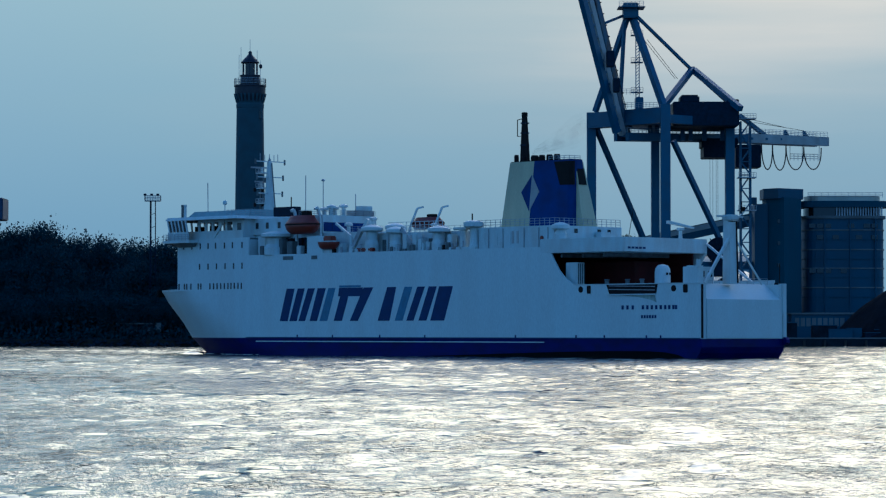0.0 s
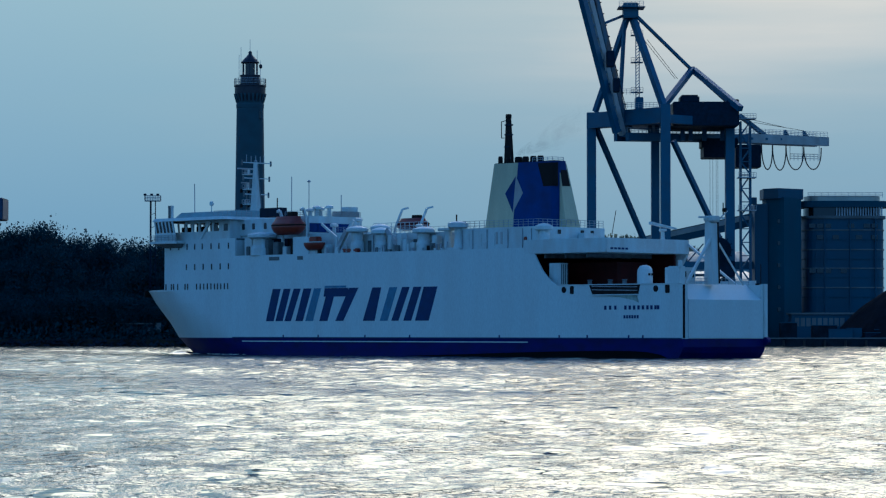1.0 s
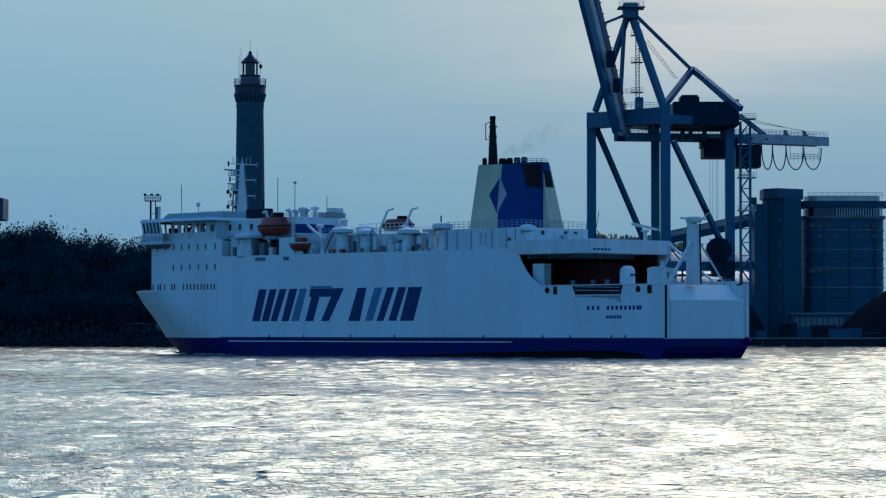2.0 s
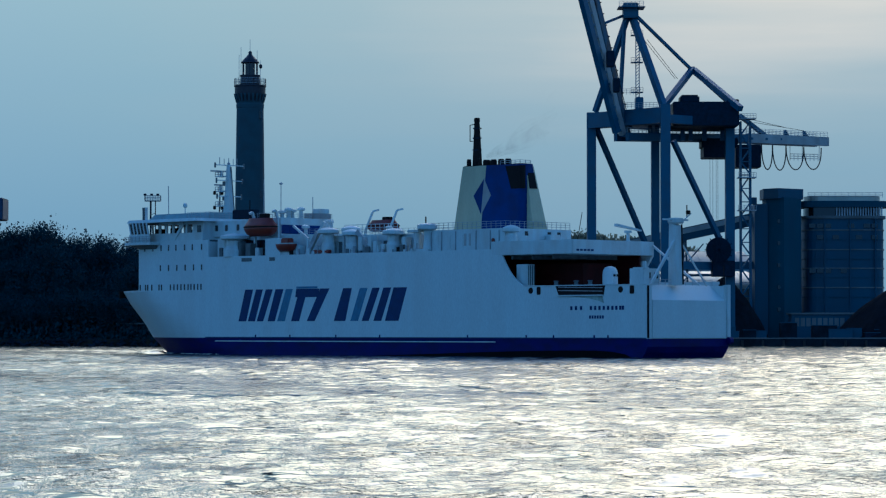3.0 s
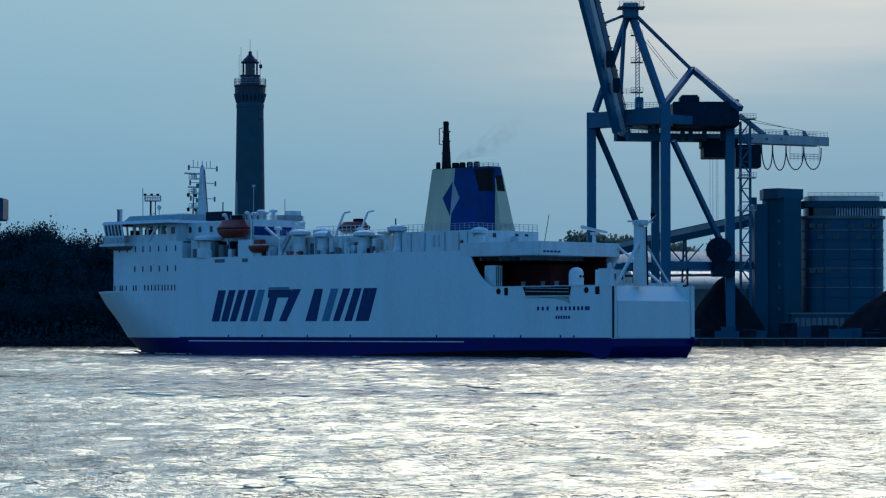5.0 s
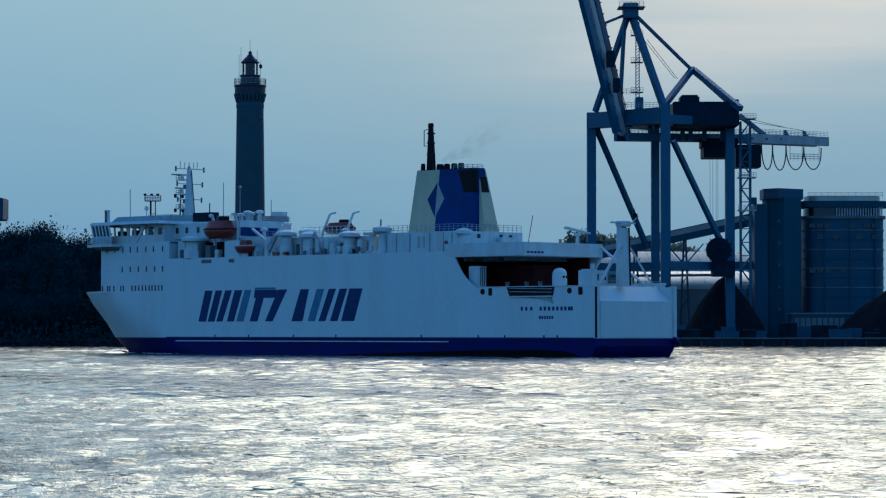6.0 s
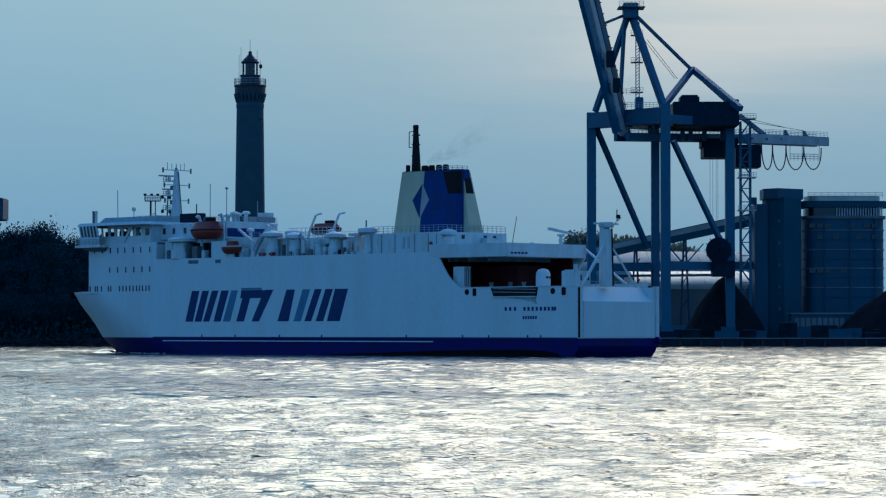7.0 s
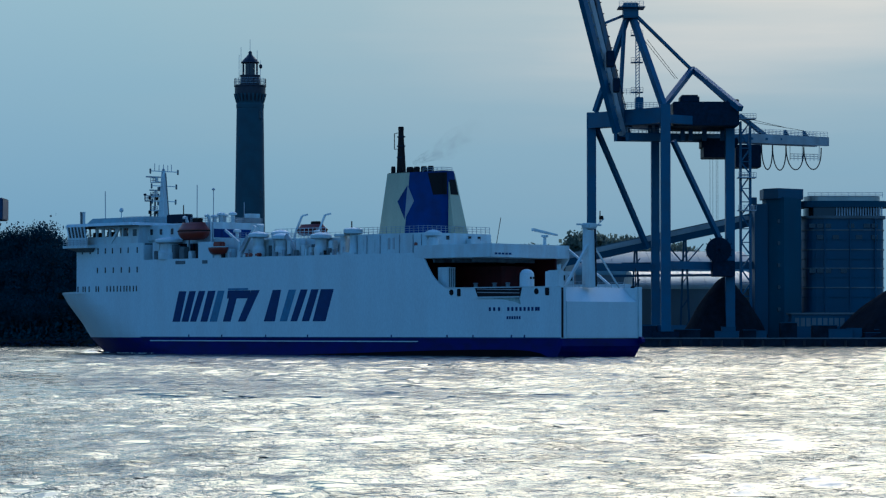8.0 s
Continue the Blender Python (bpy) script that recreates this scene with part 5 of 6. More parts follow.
    part("mast_light", lathe(bmesh.new(), [(0.3, 38.4), (0.32, 38.7), (0.12, 38.9), (0.05, 39.8)], 121.7, 0, 10), STEEL, ma)
    for z, s in ((38.3, 4.0), (35.2, 3.6), (32.0, 3.4)):
        part("yard", BM((121.7, -s, z), (121.7, s * 0.9, z), 0.18), WHITE2, ma)
        for k in (-s, s * 0.9):
            part("yard_lamp", lathe(bmesh.new(), [(0.1, z - 0.6), (0.19, z - 0.5), (0.19, z + 0.4), (0.1, z + 0.5)], 121.7, k, 8), GREYDECK, ma)
    for k in (-2.2, -1.2, 1.2, 2.4):
        part("signal_aerial", BM((121.7, k, 38.3), (121.7, k, 39.4 + 0.2 * abs(k)), 0.1), STEEL, ma)
    for z in (30.0, 33.0, 36.0):
        part("mast_platform", B(122.2, 124.8, -0.9, 0.9, z, z + 0.2), WHITE2, ma)
        part("platform_railing", rail(bmesh.new(), [(122.4, 0.9, z), (124.8, 0.9, z), (124.8, -0.9, z)], 1.0, 0.9, 0.08, 2), STEEL, ma)
    for z, k in ((28.6, 1.0), (31.2, 0.8), (34.2, 0.7)):
        part("mast_box", B(122.3, 123.2, -k * 0.6, k * 0.6, z, z + 0.9, bev=0.06), GREYDECK, ma)
    for z in (29.4, 32.4):
        part("mast_lamp", lathe(bmesh.new(), [(0.15, z), (0.3, z + 0.1), (0.3, z + 0.7), (0.15, z + 0.8)], 124.9, 1.0, 8), BLACK, ma)
        part("mast_lamp", lathe(bmesh.new(), [(0.15, z), (0.3, z + 0.1), (0.3, z + 0.7), (0.15, z + 0.8)], 124.9, -1.0, 8), BLACK, ma)
    part("lattice_leg", BM((124.6, 0, 26.7), (124.4, 0, 33.0), 0.22), GREYDECK, ma)
    part("radar_bar", BM((123.8, -2.6, 37.2), (124.2, 2.6, 37.2), 0.3), STEEL, ma)
    part("radar_post", BM((124, 0, 36.2), (124, 0, 37.2), 0.4), WHITE2, ma)
    part("radar_bar", BM((124.2, -1.6, 34.4), (124.2, 1.6, 34.4), 0.3), STEEL, ma)
    part("radar_post", BM((124.2, 0, 33), (124.2, 0, 34.4), 0.4), WHITE2, ma)
    part("mast_ladder", BM((120.1, -0.4, 26.6), (121.2, -0.2, 38), 0.16), GREYDECK, ma)
    # accommodation house abaft the bridge
    ho = part("deck_house", B(83.2, 117.5, -7.2, 7.2, 19.35, 23.4, bev=0.08), WHITE2, F)
    part("upper_house", B(98.0, 106.0, -7, 7, 23.4, 26.9, bev=0.08), WHITE2, ho)
    part("upper_front_house", B(106, 118.5, -6.6, 7.6, 23.4, 26.6, bev=0.08), WHITE2, ho)
    part("window_band", B(97.92, 98.02, -4.2, 6.8, 23.75, 25.5), BLUE, ho, "deep blue band of saloon windows")
    for i in range(5):
        part("window_mullion", B(97.86, 97.93, 4.6 - i * 2.1, 4.68 - i * 2.1, 23.75, 25.5), LETTER, ho)
    for u in (107, 110, 113.5, 116.5):
        part("house_window", B(u - 0.4, u + 0.4, 7.55, 7.68, 24.6, 25.8, bev=0.04), GLASS_DARK, ho)
    part("black_locker", B(105.8, 112.0, 5.6, 7.4, 26.9, 28.7, bev=0.1), CRANE_DARK, ho)
    part("grey_locker", B(98.4, 101, -6.8, -1.8, 26.9, 28.0, bev=0.1), CRANE_PALE, ho)
    part("locker_box", B(98.5, 100.4, -6.4, -3.6, 28.0, 28.9, bev=0.08), WHITE2, ho)
    for u, v, h_ in ((99.0, 4.0, 28.8), (99.2, 2.9, 28.6), (99.4, 0.4, 29.0), (99.6, 5.2, 28.3)):
        part("roof_vent", lathe(bmesh.new(), [(0.45, 26.9), (0.4, h_ - 0.6), (0.85, h_ - 0.5), (0.85, h_ - 0.1), (0.4, h_ + 0.1)], u, v, 14), WHITE2, ho)
    for u, v, zt in ((103.4, 6.6, 34.6), (98.6, 6.4, 33.4), (98.8, -2.2, 31.2), (107.6, 6.6, 30.6)):
        part("whip_aerial", BM((u, v, 26.6), (u, v, zt), 0.11 if zt > 31 else 0.16), STEEL if zt > 31 else BLACK, ho)
    part("aerial_head", lathe(bmesh.new(), [(0.1, 33.3), (0.35, 33.4), (0.35, 33.6), (0.1, 33.8)], 98.6, 6.4, 8), STEEL, ho)
    part("house_railing", rail(bmesh.new(), [(98.2, -6.8, 26.9), (98.2, 6.8, 26.9), (105, 6.9, 26.9)], 1.0, 1.6, 0.06, 3), STEEL, ho)
    part("house_railing", rail(bmesh.new(), [(92.8, 7.0, 23.4), (83.4, 7.0, 23.4), (83.4, -7.0, 23.4)], 1.0, 1.6, 0.06, 3), STEEL, ho)
    for u, v, h_ in ((88.0, 3.2, 26.2), (92.5, 5.4, 25.2), (85.6, -1.0, 25.0)):
        part("roof_vent", lathe(bmesh.new(), [(0.4, 23.4), (0.36, h_ - 0.6), (0.8, h_ - 0.5), (0.8, h_ - 0.1), (0.3, h_ + 0.1)], u, v, 14), WHITE2, ho)
    # lifeboats and rescue boat
    boat(F, 100.5, 10.0, 23.2, 8.8, 3.4, 3.6)
    davit(F, 97.2, 8.2, 19.4, 1.6, 28.2)
    davit(F, 104.0, 8.2, 19.4, 1.6, 28.0)
    boat(F, 84.9, -8.2, 24.1, 8.4, 3.0, 2.4)
    for u in (88.4, 81.6):
        part("davit", wire(bmesh.new(), [(u + 0.6, -6.6, 22), (u, -7.0, 25), (u - 1.2, -7.6, 28.2), (u - 1.9, -8.6, 28.5)], 0.36), WHITE2, F)
    part("boat_platform", B(79, 91, -9.6, -6.4, 23.2, 23.6), WHITE2, F)
    part("boat_railing", rail(bmesh.new(), [(79, -6.4, 23.6), (94, -6.4, 23.6)], 2.0, 1.3, 0.09, 3), WHITE2, F)
    boat(F, 92.8, 10.2, 20.1, 5.4, 2.2, 3.0, closed=False)
    part("boat_cradle", B(91, 95, 9.0, 10.2, 19.35, 20.5), WHITE2, F)
    part("boat_crane", wire(bmesh.new(), [(87.6, 9.2, 19.4), (87.6, 9.2, 22.4), (91.6, 9.4, 25.0)], 0.4), WHITE2, F)
    part("boat_crane", wire(bmesh.new(), [(87.0, 9.2, 20.2), (83.6, 8.6, 25.6)], 0.5), WHITE2, F)
    part("life_raft", B(80.6, 85.2, 9.4, 10.3, 19.5, 20.2, bev=0.15), ORANGE, F, "orange life raft case")
    # recess with pipes under the boat, its shadow painted as a dark sheet
    rc = part("recess_shade_sheet", B(97.6, 115.2, 7.21, 7.3, 19.4, 22.6), CRANE_DARK, F)
    for u in (98.6, 100.2, 101.4, 103.0, 105.2, 106.0):
        part("recess_pipe", BM((u, 7.6, 19.4), (u + 0.3, 7.6, 22.6), 0.25, sides=6), WHITE2 if u < 102 else BLACK, rc)
    for u, w_, zt in ((99.4, 0.7, 21.6), (104.4, 0.8, 21.9), (107.0, 0.5, 22.4), (112.6, 0.5, 21.2)):
        part("fan_box", B(u - w_, u + w_, 8.4, 9.9, 19.4, zt, bev=0.1), GREYDECK if u > 104 else BLACK, rc)
    # ventilators along the deck
    vent(F, 109.3, 9.0, 19.35, 23.9, 2.3, 2.9)
    part("vent_duct", B(111.5, 114, 7.4, 9.6, 19.35, 23.0, bev=0.15), WHITE2, F)
    for u, zt, r, cp in ((82.1, 24.4, 1.35, 2.1), (78.4, 24.7, 1.2, 1.9), (75.6, 23.9, 1.25, 1.9), (64.2, 23.8, 1.35, 2.1)):
        vent(F, u, 9.0 if u != 78.4 else 6.5, 19.35, zt, r, cp)
    vent(F, 33.4, 9.4, 20.75, 23.6, 1.1, 1.6)
    vp = part("twin_ventilator", B(53.6, 58.4, 8.6, 10.3, 19.35, 19.8), WHITE2, F)
    for u, r in ((57.4, 0.75), (54.6, 0.9)):
        part("vent_trunk", lathe(bmesh.new(), [(r * 1.15, 19.6), (r, 20.6), (r * 0.85, 22.0), (r, 23.4)], u, 9.4, 14), WHITE2, vp)
    part("vent_cap", lathe(bmesh.new(), [(1.6, 23.3), (1.9, 23.5), (1.9, 24.2), (1.5, 24.4), (0.2, 24.6)], 54.8, 9.4, 20), WHITE, vp)
    part("vent_cap", B(56.2, 59.4, 8.6, 10.2, 22.9, 23.4, bev=0.1), WHITE2, vp)
    for u, zt in ((102.0, 21.0), (90.2, 21.2), (72.6, 22.6), (68.6, 21.6), (70.0, 22.8), (60.8, 22.2), (66.6, 21.0)):
        part("deck_gear", B(u - 0.7, u + 0.5, 8.2, 9.8, 19.35, zt, bev=0.12), WHITE2 if u % 2 < 1.2 else GREYDECK, F)
    for u0, u1 in ((73.6, 69.4), (84.6, 87.6)):
        part("ladder", BM((u0, 9.6, 23.6), (u1, 9.6, 19.4), 0.2, 0.9), STEEL, F)
    part("boat_station", B(94.2, 98.8, 8.6, 10.4, 19.35, 22.7, bev=0.1), WHITE, F)
    # low house behind the ventilators, with its doors, pipes and fittings
    vh = part("fan_house", B(58.8, 83.2, -6.5, 7.4, 19.35, 22.9, bev=0.06), WHITE2, F)
    for u, w_, z0, z1 in ((80.4, 0.5, 19.6, 21.7), (76.9, 0.35, 20.2, 21.4), (73.4, 0.5, 19.6, 21.7), (70.9, 0.3, 20.6, 21.6), (68.0, 0.5, 19.6, 21.7), (66.2, 0.4, 19.6, 21.8), (61.4, 0.45, 19.6, 21.6)):
        part("door", B(u - w_, u + w_, 7.36, 7.48, z0, z1, bev=0.03), GREYDECK if w_ > 0.42 else GLASS_DARK, vh)
    for u in (82.4, 79.2, 74.8, 72.0, 67.2, 62.6, 59.6):
        part("pipe", BM((u, 7.6, 19.4), (u, 7.6, 22.8), 0.14, sides=6), STEEL, vh)
    part("house_railing", rail(bmesh.new(), [(83.0, 7.2, 22.9), (59.0, 7.2, 22.9), (59.0, -6.2, 22.9)], 1.0, 1.5, 0.05, 2), STEEL, vh)
    for u, v, h_ in ((71.6, 3.0, 24.6), (67.4, 4.6, 24.0), (61.6, 2.0, 24.2)):
        part("roof_vent", lathe(bmesh.new(), [(0.35, 22.9), (0.32, h_ - 0.5), (0.7, h_ - 0.4), (0.7, h_ - 0.1), (0.3, h_ + 0.1)], u, v, 14), WHITE2, vh)
    rnd = random.Random(77)
    for i in range(26):
        u = rnd.uniform(56.5, 92)
        w_, h_ = rnd.uniform(0.15, 0.5), rnd.uniform(0.4, 1.5)
        if rnd.random() < 0.4:
            part("bollard", lathe(bmesh.new(), [(w_ * 0.6, 19.35), (w_ * 0.5, 19.35 + h_), (w_ * 0.8, 19.4 + h_), (w_ * 0.5, 19.5 + h_)], u, 10.15, 10), STEEL, F)
        else:
            part("deck_box", B(u - w_, u + w_, 9.9, 10.4, 19.35, 19.35 + h_, bev=0.05), (WHITE2, GREYDECK, BLACK)[i % 3], F)
    # engine casing below the funnel
    ca = part("engine_casing", B(34.8, 54.6, -8, 9.4, 19.35, 23.2, bev=0.06), WHITE2, F)
    for u in (52.4, 49.3, 46.0):
        part("casing_door", B(u - 0.5, u + 0.5, 9.38, 9.47, 19.9, 22.2, bev=0.04), WHITE2, ca)
    for u in (45.0, 43.8):
        part("casing_louvre", B(u - 0.25, u + 0.25, 9.38, 9.47, 20.2, 22.4), CRANE_PALE, ca)
    for u in (53.6, 51.0, 47.4, 42.2, 38.6, 36.4):
        part("casing_pipe", BM((u, 9.5, 19.4), (u, 9.5, 22.9), 0.16, sides=6), STEEL, ca)
    for v in (-4.6, -2.0, 4.0):
        part("casing_window", B(34.7, 34.82, v - 0.4, v + 0.4, 21.6, 22.7), GLASS_DARK, ca)
    part("casing_box", B(33.2, 34.8, -3.4, -0.8, 20.75, 22.2, bev=0.08), WHITE2, ca)
    part("casing_railing", rail(bmesh.new(), [(54.4, 9.2, 23.2), (35, 9.2, 23.2), (35, -7.8, 23.2)], 1.3, 1.2, 0.07, 3), STEEL, ca)
    for v0, v1 in ((9.0, 2.5), (1.0, -7.5)):
        part("casing_fan_box", B(34.2, 34.8, v1 + 1.2, v0 - 1.8, 20.9, 21.9, bev=0.08), WHITE2, ca)
    part("life_ring", lathe_y(37.8, 9.55, 21.0, 0.42, 0.14, 16), ORANGE, ca, "orange life ring")
    part("casing_lamp", BM((55.2, 9.4, 19.4), (55.2, 9.4, 25.8), 0.18), BLACK, ca)
    # funnel: cream, with a blue band round its middle and aft part
    funnel(F)


def bow_wall():
    """The bulwark that follows the deck line of the bow."""
    bm = bmesh.new()
    us = np.linspace(137.0, 155.0, 26)
    rows = []
    for s in (1, -1):
        pts = []
        for u in us:
            hb = hull_half(min(u, 154.98), 12.6)
            hb2 = hull_half(min(u - 0.0, 154.99), 12.85)
            pts.append([bm.verts.new((u, s * hb, 12.5)), bm.verts.new((u + 0.05, s * (hb2 + 0.02), 13.0 - 0.1 * (u - 137) / 18)), bm.verts.new((u - 0.1, s * max(0, hb2 - 0.2), 13.0 - 0.1 * (u - 137) / 18)), bm.verts.new((u - 0.1, s * max(0, hb - 0.2), 12.5))])
        for a_, b_ in zip(pts, pts[1:]):
            for i in range(4):
                j = (i + 1) % 4
                bm.faces.new((a_[i], b_[i], b_[j], a_[j]))
    return bm


def funnel(F):
    # side profile: forward edge, colour change, aft corner, from foot to head
    zs = [23.2, 25.5, 28, 30.5, 33, 35.1]
    fwd = lambda z: 54.0 - (z - 23.2) * 0.17
    mid = lambda z: 47.0 - (z - 23.2) * 0.09
    aft = lambda z: 37.6 - 0.0 * (z - 23.2)
    end = lambda z: 34.2 + (z - 23.2) * 0.33
    hw = lambda z: 3.3 - (z - 23.2) * 0.03

    sb = lambda z: 1.8 - (z - 23.2) * 0.15

    def face(u0, u1, out=0.0, zz=zs):
        bm = bmesh.new()
        cols = []
        for z in zz:
            a_, b_ = u0(z), u1(z)
            cols.append([bm.verts.new(p) for p in ((a_, hw(z) + out, z), (b_, hw(z) + out, z), (b_, -sb(z), z), (a_, -sb(z), z))])
        for p, q in zip(cols, cols[1:]):
            for i in range(4):
                j = (i + 1) % 4
                bm.faces.new((p[i], p[j], q[j], q[i]))
        bm.faces.new(cols[0][::-1])
        bm.faces.new(cols[-1])
        return bm
    fu = part("funnel", face(fwd, mid), CREAM, F, "cream and royal blue funnel with a diamond emblem")
    part("blue_panel", face(mid, aft), BLUE, fu, "royal blue funnel casing")
    # rounded aft corner and sloped cream back
    bm = bmesh.new()
    cols = []
    for z in zs:
        row = []
        for s in (1, -1):
            w_, r_ = (hw(z), 1.2) if s == 1 else (sb(z), 0.5)
            seq = [(aft(z), s * w_)] + [(aft(z) - 1.0 * math.sin(k * math.pi / 8), s * (w_ - r_ + r_ * math.cos(k * math.pi / 8))) for k in range(1, 5)]
            row += seq if s == 1 else seq[::-1]
        cols.append([bm.verts.new((u, v, z)) for u, v in row])
    for p, q in zip(cols, cols[1:]):
        for i in range(len(p)):
            j = (i + 1) % len(p)
            bm.faces.new((p[i], p[j], q[j], q[i]))
    bm.faces.new(cols[0][::-1])
    bm.faces.new(cols[-1])
    part("blue_corner", bm, BLUE, fu)
    bm = hexa_bm([(34.95, -1.7, 23.2), (36.9, -1.7, 23.2), (36.9, 2.0, 23.2), (34.95, 2.0, 23.2), (36.9, -0.15, 34.7), (37.6, -0.15, 34.7), (37.6, 1.9, 34.7), (36.9, 1.9, 34.7)])
    part("cream_back", bm, CREAM, fu, "cream sloping back of the funnel")
    part("louvre", hexa_bm([(37.2, 2.8, 30.6), (39.5, 2.8, 30.6), (39.5, 3.15, 30.6), (37.2, 3.15, 30.6), (37.2, 2.7, 34.8), (41.0, 2.7, 34.8), (41.0, 3.05, 34.8), (37.2, 3.05, 34.8)]), BLACK, fu, "black exhaust louvre")
    part("louvre", hexa_bm([(36.5, 2.4, 30.6), (37.25, 2.4, 30.6), (37.25, 3.12, 30.6), (36.5, 2.75, 30.6), (36.5, 2.4, 34.8), (37.25, 2.4, 34.8), (37.25, 3.0, 34.8), (36.5, 2.65, 34.8)]), BLACK, fu)
    part("louvre", hexa_bm([(36.12, -0.3, 30.6), (37.0, -0.3, 30.6), (37.0, 1.7, 30.6), (36.12, 1.7, 30.6), (36.62, 0.0, 33.6), (37.2, 0.0, 33.6), (37.2, 1.7, 33.6), (36.62, 1.7, 33.6)]), BLACK, fu)
    # diamond emblem, half dark and half pale
    for du, mt in ((2.35, BLUE), (-2.1, CRANE_PALE)):
        z0, z1, z2 = 26.1, 29.6, 32.7
        uc = lambda z: mid(z) + 0.25
        bm = bmesh.new()
        for a_, b_, c_ in (((uc(z0), z0), (uc(z1) + du, z1), (uc(z1), z1)), ((uc(z1), z1), (uc(z1) + du, z1), (uc(z2), z2))):
            p = [bm.verts.new((u, hw(z) - 0.02, z)) for u, z in (a_, b_, c_)]
            q = [bm.verts.new((u, hw(z) + 0.05, z)) for u, z in (a_, b_, c_)]
            bm.faces.new(p[::-1])
            bm.faces.new(q)
            for i in range(3):
                bm.faces.new((p[i], p[(i + 1) % 3], q[(i + 1) % 3], q[i]))
        part("emblem_half", bm, mt, fu)
    part("funnel_top", B(37.2, 51.8, 0.05, 2.8, 35.1, 35.2), BLACK, fu)
    part("top_railing", rail(bmesh.new(), [(42.4, 2.9, 35.1), (37.4, 2.9, 35.1), (37.4, 0.1, 35.1)], 0.7, 1.2, 0.08, 2), STEEL, fu)
    for u, v, r, h_ in ((51.4, 1.9, 0.45, 1.3), (49.6, 1.7, 0.5, 1.0), (47.7, 1.0, 0.75, 1.1), (45.9, 1.0, 0.62, 1.1), (44.0, 1.0, 0.62, 1.1), (42.2, 1.0, 0.62, 1.1)):
        part("exhaust_pipe", lathe(bmesh.new(), [(r, 35.2), (r, 35.2 + h_ * 0.7), (r * 0.8, 35.2 + h_)], u, v, 12), BLACK, fu)
    st = part("tall_uptake", hexa_bm([(50.3, -0.5, 35.2), (51.9, -0.5, 35.2), (51.9, 0.5, 35.2), (50.3, 0.5, 35.2), (50.8, -0.3, 43.5), (51.6, -0.3, 43.5), (51.6, 0.3, 43.5), (50.8, 0.3, 43.5)]), BLACK, fu, "tall black exhaust uptake")
    part("uptake_head", B(50.7, 51.7, -0.4, 0.4, 43.4, 44.3, bev=0.12), BLACK, st)
    for z in (38.2, 40.4, 42.2):
        part("uptake_band", B(50.5, 51.95 - (z - 35.2) * 0.03, -0.5, 0.5, z, z + 0.25), CRANE_DARK, st)
    part("uptake_ladder", wire(bmesh.new(), [(52.2, 0, 40.0), (53.0, 0, 40.0), (53.0, 0, 43.0), (51.4, 0, 43.2)], 0.12), BLACK, st)
    return fu


make_ferry()
ferry = bpy.data.objects["ferry"]

# ---- exhaust smoke ----
def smoke_material(name, density):
    """Thin smoke: broken into wisps, thinning out along the plume."""
    m = bpy.data.materials.new(name)
    m.use_nodes = True
    nt = m.node_tree
    co = nt.nodes.new("ShaderNodeTexCoord")
    sep = nt.nodes.new("ShaderNodeSeparateXYZ")
    nt.links.new(co.outputs["Object"], sep.inputs[0])
    thin = nt.nodes.new("ShaderNodeMapRange")
    thin.interpolation_type = "SMOOTHSTEP"
    thin.inputs["From Min"].default_value, thin.inputs["From Max"].default_value = 1.0, 15.0
    thin.inputs["To Min"].default_value, thin.inputs["To Max"].default_value = density, 0.0
    nt.links.new(sep.outputs["X"], thin.inputs["Value"])
    wisp = nt.nodes.new("ShaderNodeTexNoise")
    wisp.inputs["Scale"].default_value, wisp.inputs["Detail"].default_value = 0.45, 5
    nt.links.new(co.outputs["Object"], wisp.inputs["Vector"])
    torn = nt.nodes.new("ShaderNodeMapRange")
    torn.inputs["From Min"].default_value, torn.inputs["From Max"].default_value = 0.36, 0.66
    nt.links.new(wisp.outputs["Fac"], torn.inputs["Value"])
    mul = nt.nodes.new("ShaderNodeMath")
    mul.operation = "MULTIPLY"
    nt.links.new(thin.outputs[0], mul.inputs[0])
    nt.links.new(torn.outputs[0], mul.inputs[1])
    mix = nt.nodes.new("ShaderNodeMixShader")
    nt.links.new(mul.outputs[0], mix.inputs[0])
    dif = nt.nodes.new("ShaderNodeBsdfDiffuse")
    dif.inputs[0].default_value = (0.16, 0.11, 0.085, 1)
    clr = nt.nodes.new("ShaderNodeBsdfTransparent")
    nt.links.new(clr.outputs[0], mix.inputs[1])
    nt.links.new(dif.outputs[0], mix.inputs[2])
    nt.links.new(mix.outputs[0], nt.nodes["Material Output"].inputs["Surface"])
    return m


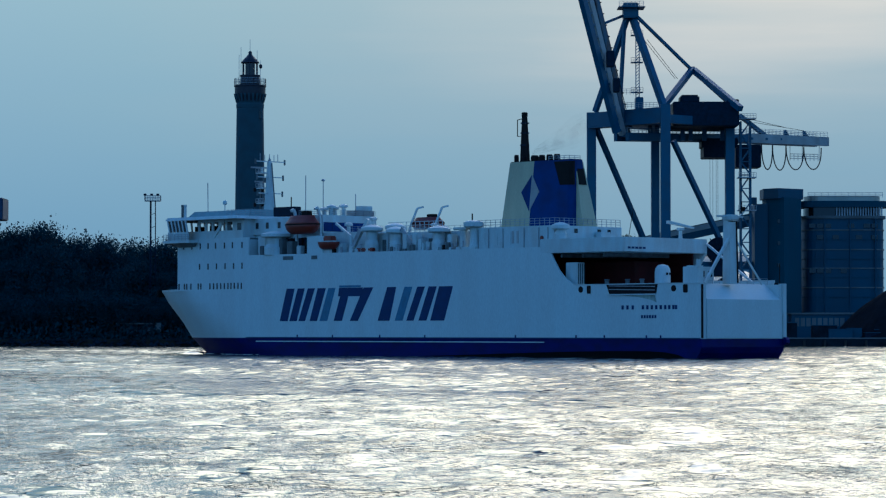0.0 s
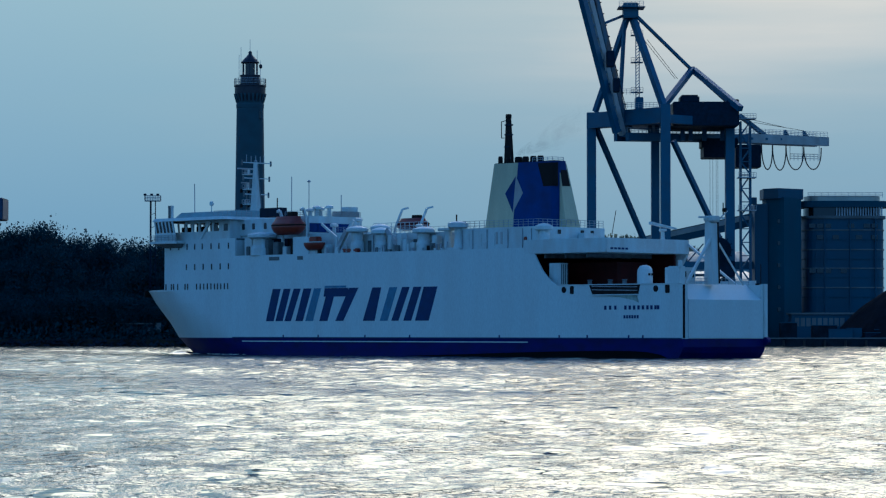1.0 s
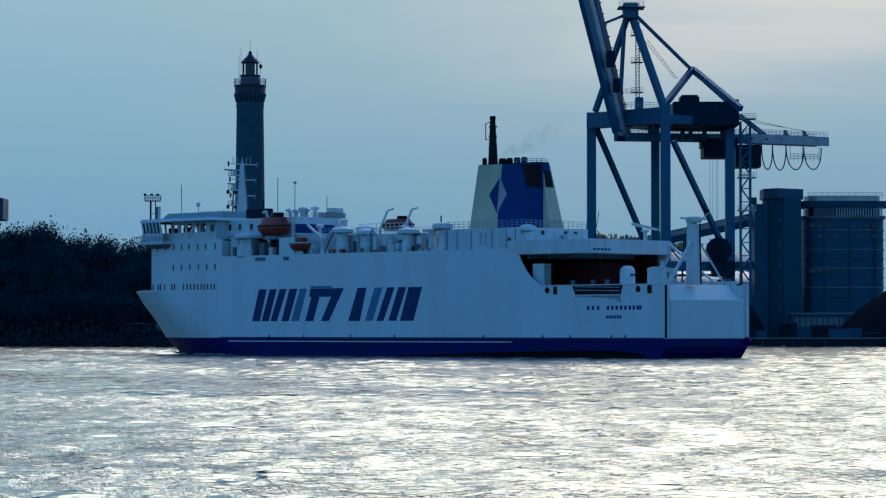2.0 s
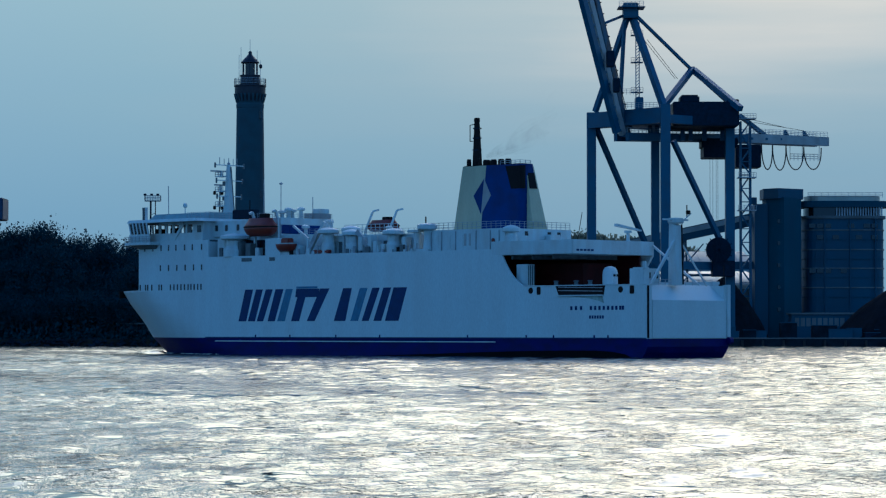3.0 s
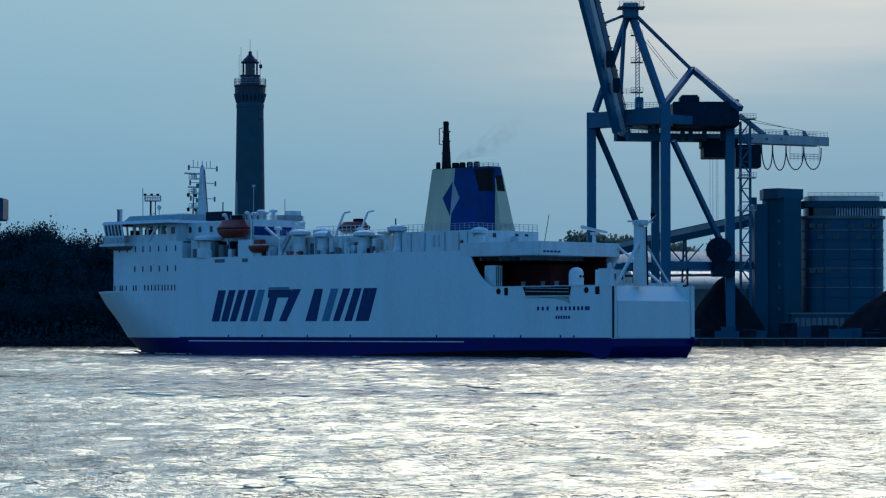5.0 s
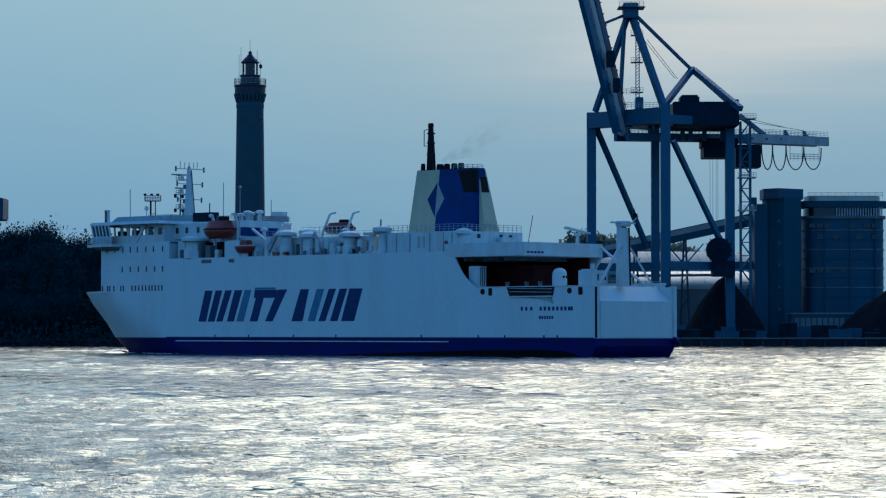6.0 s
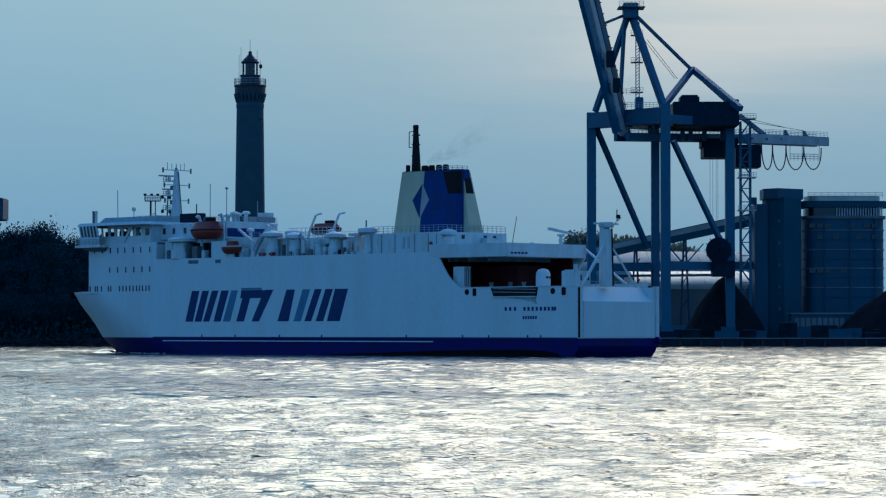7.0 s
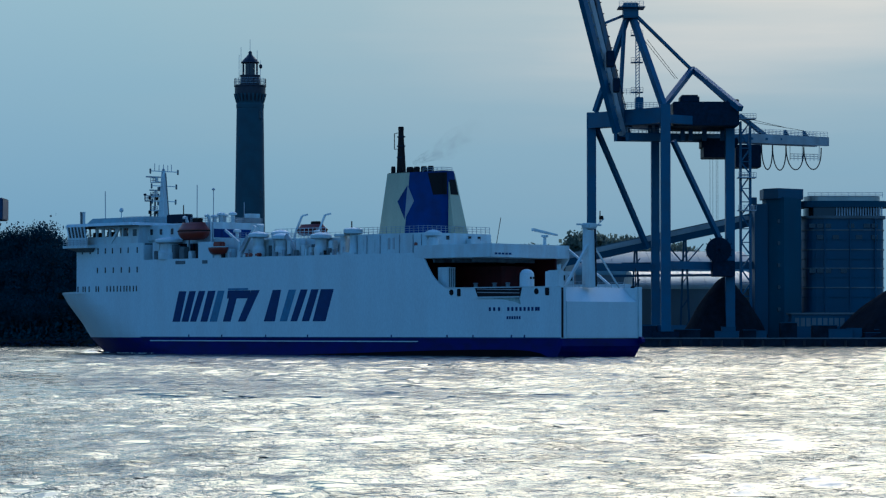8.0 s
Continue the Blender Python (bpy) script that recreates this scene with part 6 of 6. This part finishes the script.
def make_smoke():
    """Nested ragged sleeves of thin smoke; local origin at the funnel's head."""
    S = empty("smoke_plume")
    for k, (grow, density) in enumerate(((0.4, 0.075), (0.72, 0.05), (1.0, 0.032))):
        bm = bmesh.new()
        rows = []
        for i in range(41):
            q = i / 40
            c = Vector((-0.3 + 14.5 * q ** 0.9, 0.0, 0.4 + 7.5 * q))
            w = (0.45 + 2.9 * q ** 0.8) * grow
            row = []
            for j in range(28):
                an = 2 * math.pi * j / 28
                d = Vector((-math.sin(an) * 0.45, math.cos(an), math.sin(an)))
                lump = 1 + 0.55 * noise.noise(c * 0.35 + d * 0.9 + Vector((k * 7.0, 0, 0)))
                row.append(bm.verts.new(c + d * w * lump))
            rows.append(row)
        for p, q in zip(rows, rows[1:]):
            for j in range(28):
                bm.faces.new((p[j], p[(j + 1) % 28], q[(j + 1) % 28], q[j]))
        part("wisp", bm, smoke_material("thin_brown_smoke", density), S, smooth=True)
    return tagged(S, "thin brownish exhaust smoke trailing from the funnel", "smoke")


smoke = make_smoke()


# ---- broken water along the hull and the wave at the bow, in the ferry's space ----
def make_wash():
    us, q = np.arange(-24, 153, 0.36), np.linspace(0, 1, 90) ** 1.5
    beam_at = np.array([hull_half(min(max(u, 0.0), 140.4), 0.0) if u < 140.5 else 0.0 for u in us])
    U, Q = np.meshgrid(us, q)
    reach = 20.0 + 4.0 * np.sin(us * 0.11) + 3.0 * np.sin(us * 0.37 + 1.0)
    inner = np.where(us < 0, 6.0, np.maximum(beam_at - 0.5, -5.0 + 0 * us))
    V = inner[None, :] + Q * reach[None, :]
    rng = np.random.RandomState(12)
    Z = np.zeros_like(U)
    for i in range(40):
        lam = 1.1 * (4.0 / 1.1) ** rng.rand()
        th = math.radians(90) + rng.normal(0, 0.9)
        k = 2 * math.pi / lam
        Z += 0.007 * lam * np.sin(k * (U * math.cos(th) + V * math.sin(th)) + rng.rand() * 6.283)
    ends = np.clip((U + 24) / 10, 0, 1) * np.clip((152 - U) / 6, 0, 1)
    side = np.clip((1 - Q) / 0.6, 0, 1)
    grow = 0.7 + 0.3 * np.sin(U * 0.23 + 2 * np.sin(U * 0.07))
    Z = 0.08 + Z * grow * (0.25 + 0.75 * np.exp(-Q * 6))
    # crest rolling out from the stem
    Z += 0.85 * np.exp(-((U - 143.2) / 2.6) ** 2 - ((V - 1.0) / 2.4) ** 2)
    Z += 0.30 * np.exp(-((U - 136 + 0.9 * V) / 1.5) ** 2) * np.clip(1 - Q * 4, 0, 1)
    Z = Z * ends * side - 0.25 * (1 - np.minimum(ends, side))
    ny, nx = U.shape
    idx = np.arange(nx * ny).reshape(ny, nx)
    quads = np.stack([idx[:-1, :-1], idx[1:, :-1], idx[1:, 1:], idx[:-1, 1:]], -1).reshape(-1, 4)
    me = bpy.data.meshes.new("bow_wave")
    me.from_pydata(np.stack([U, V, Z], -1).reshape(-1, 3).tolist(), [], quads.tolist())
    me.polygons.foreach_set("use_smooth", [True] * len(me.polygons))
    me.materials.append(SLICK)
    me.update()
    if me.polygons[0].normal.z < 0:
        me.flip_normals()
    return tagged(new("bow_wave", me), "bow wave and broken water along the ferry's hull", "wave", kind="stuff")


wash = make_wash()


# ---- what moves ----
def motions():
    rows = []
    for i in range(17):
        t = i * 0.5
        rows.append((t, pose(50.539 - 2.6595 * t - 0.0086 * t * t, 488.32 + 4.6399 * t + 0.0146 * t * t, 0, 0, 0, 180 - 45.705 + 0.2177 * t)))
    walk(ferry, rows)
    walk(wash, rows)
    drift = []
    for t, m in rows:
        head = m @ Vector((49.0, 0.0, 36.4))
        drift.append((t, pose(head.x + 0.12 * t, head.y, head.z + 0.04 * t, 0, 0, 0)))
    walk(smoke, drift)
    walk(water, [(t, pose(0.35 * t, -1.1 * t, 0)) for t in (0.0, 2.0, 4.0, 6.0, 8.0)])


motions()
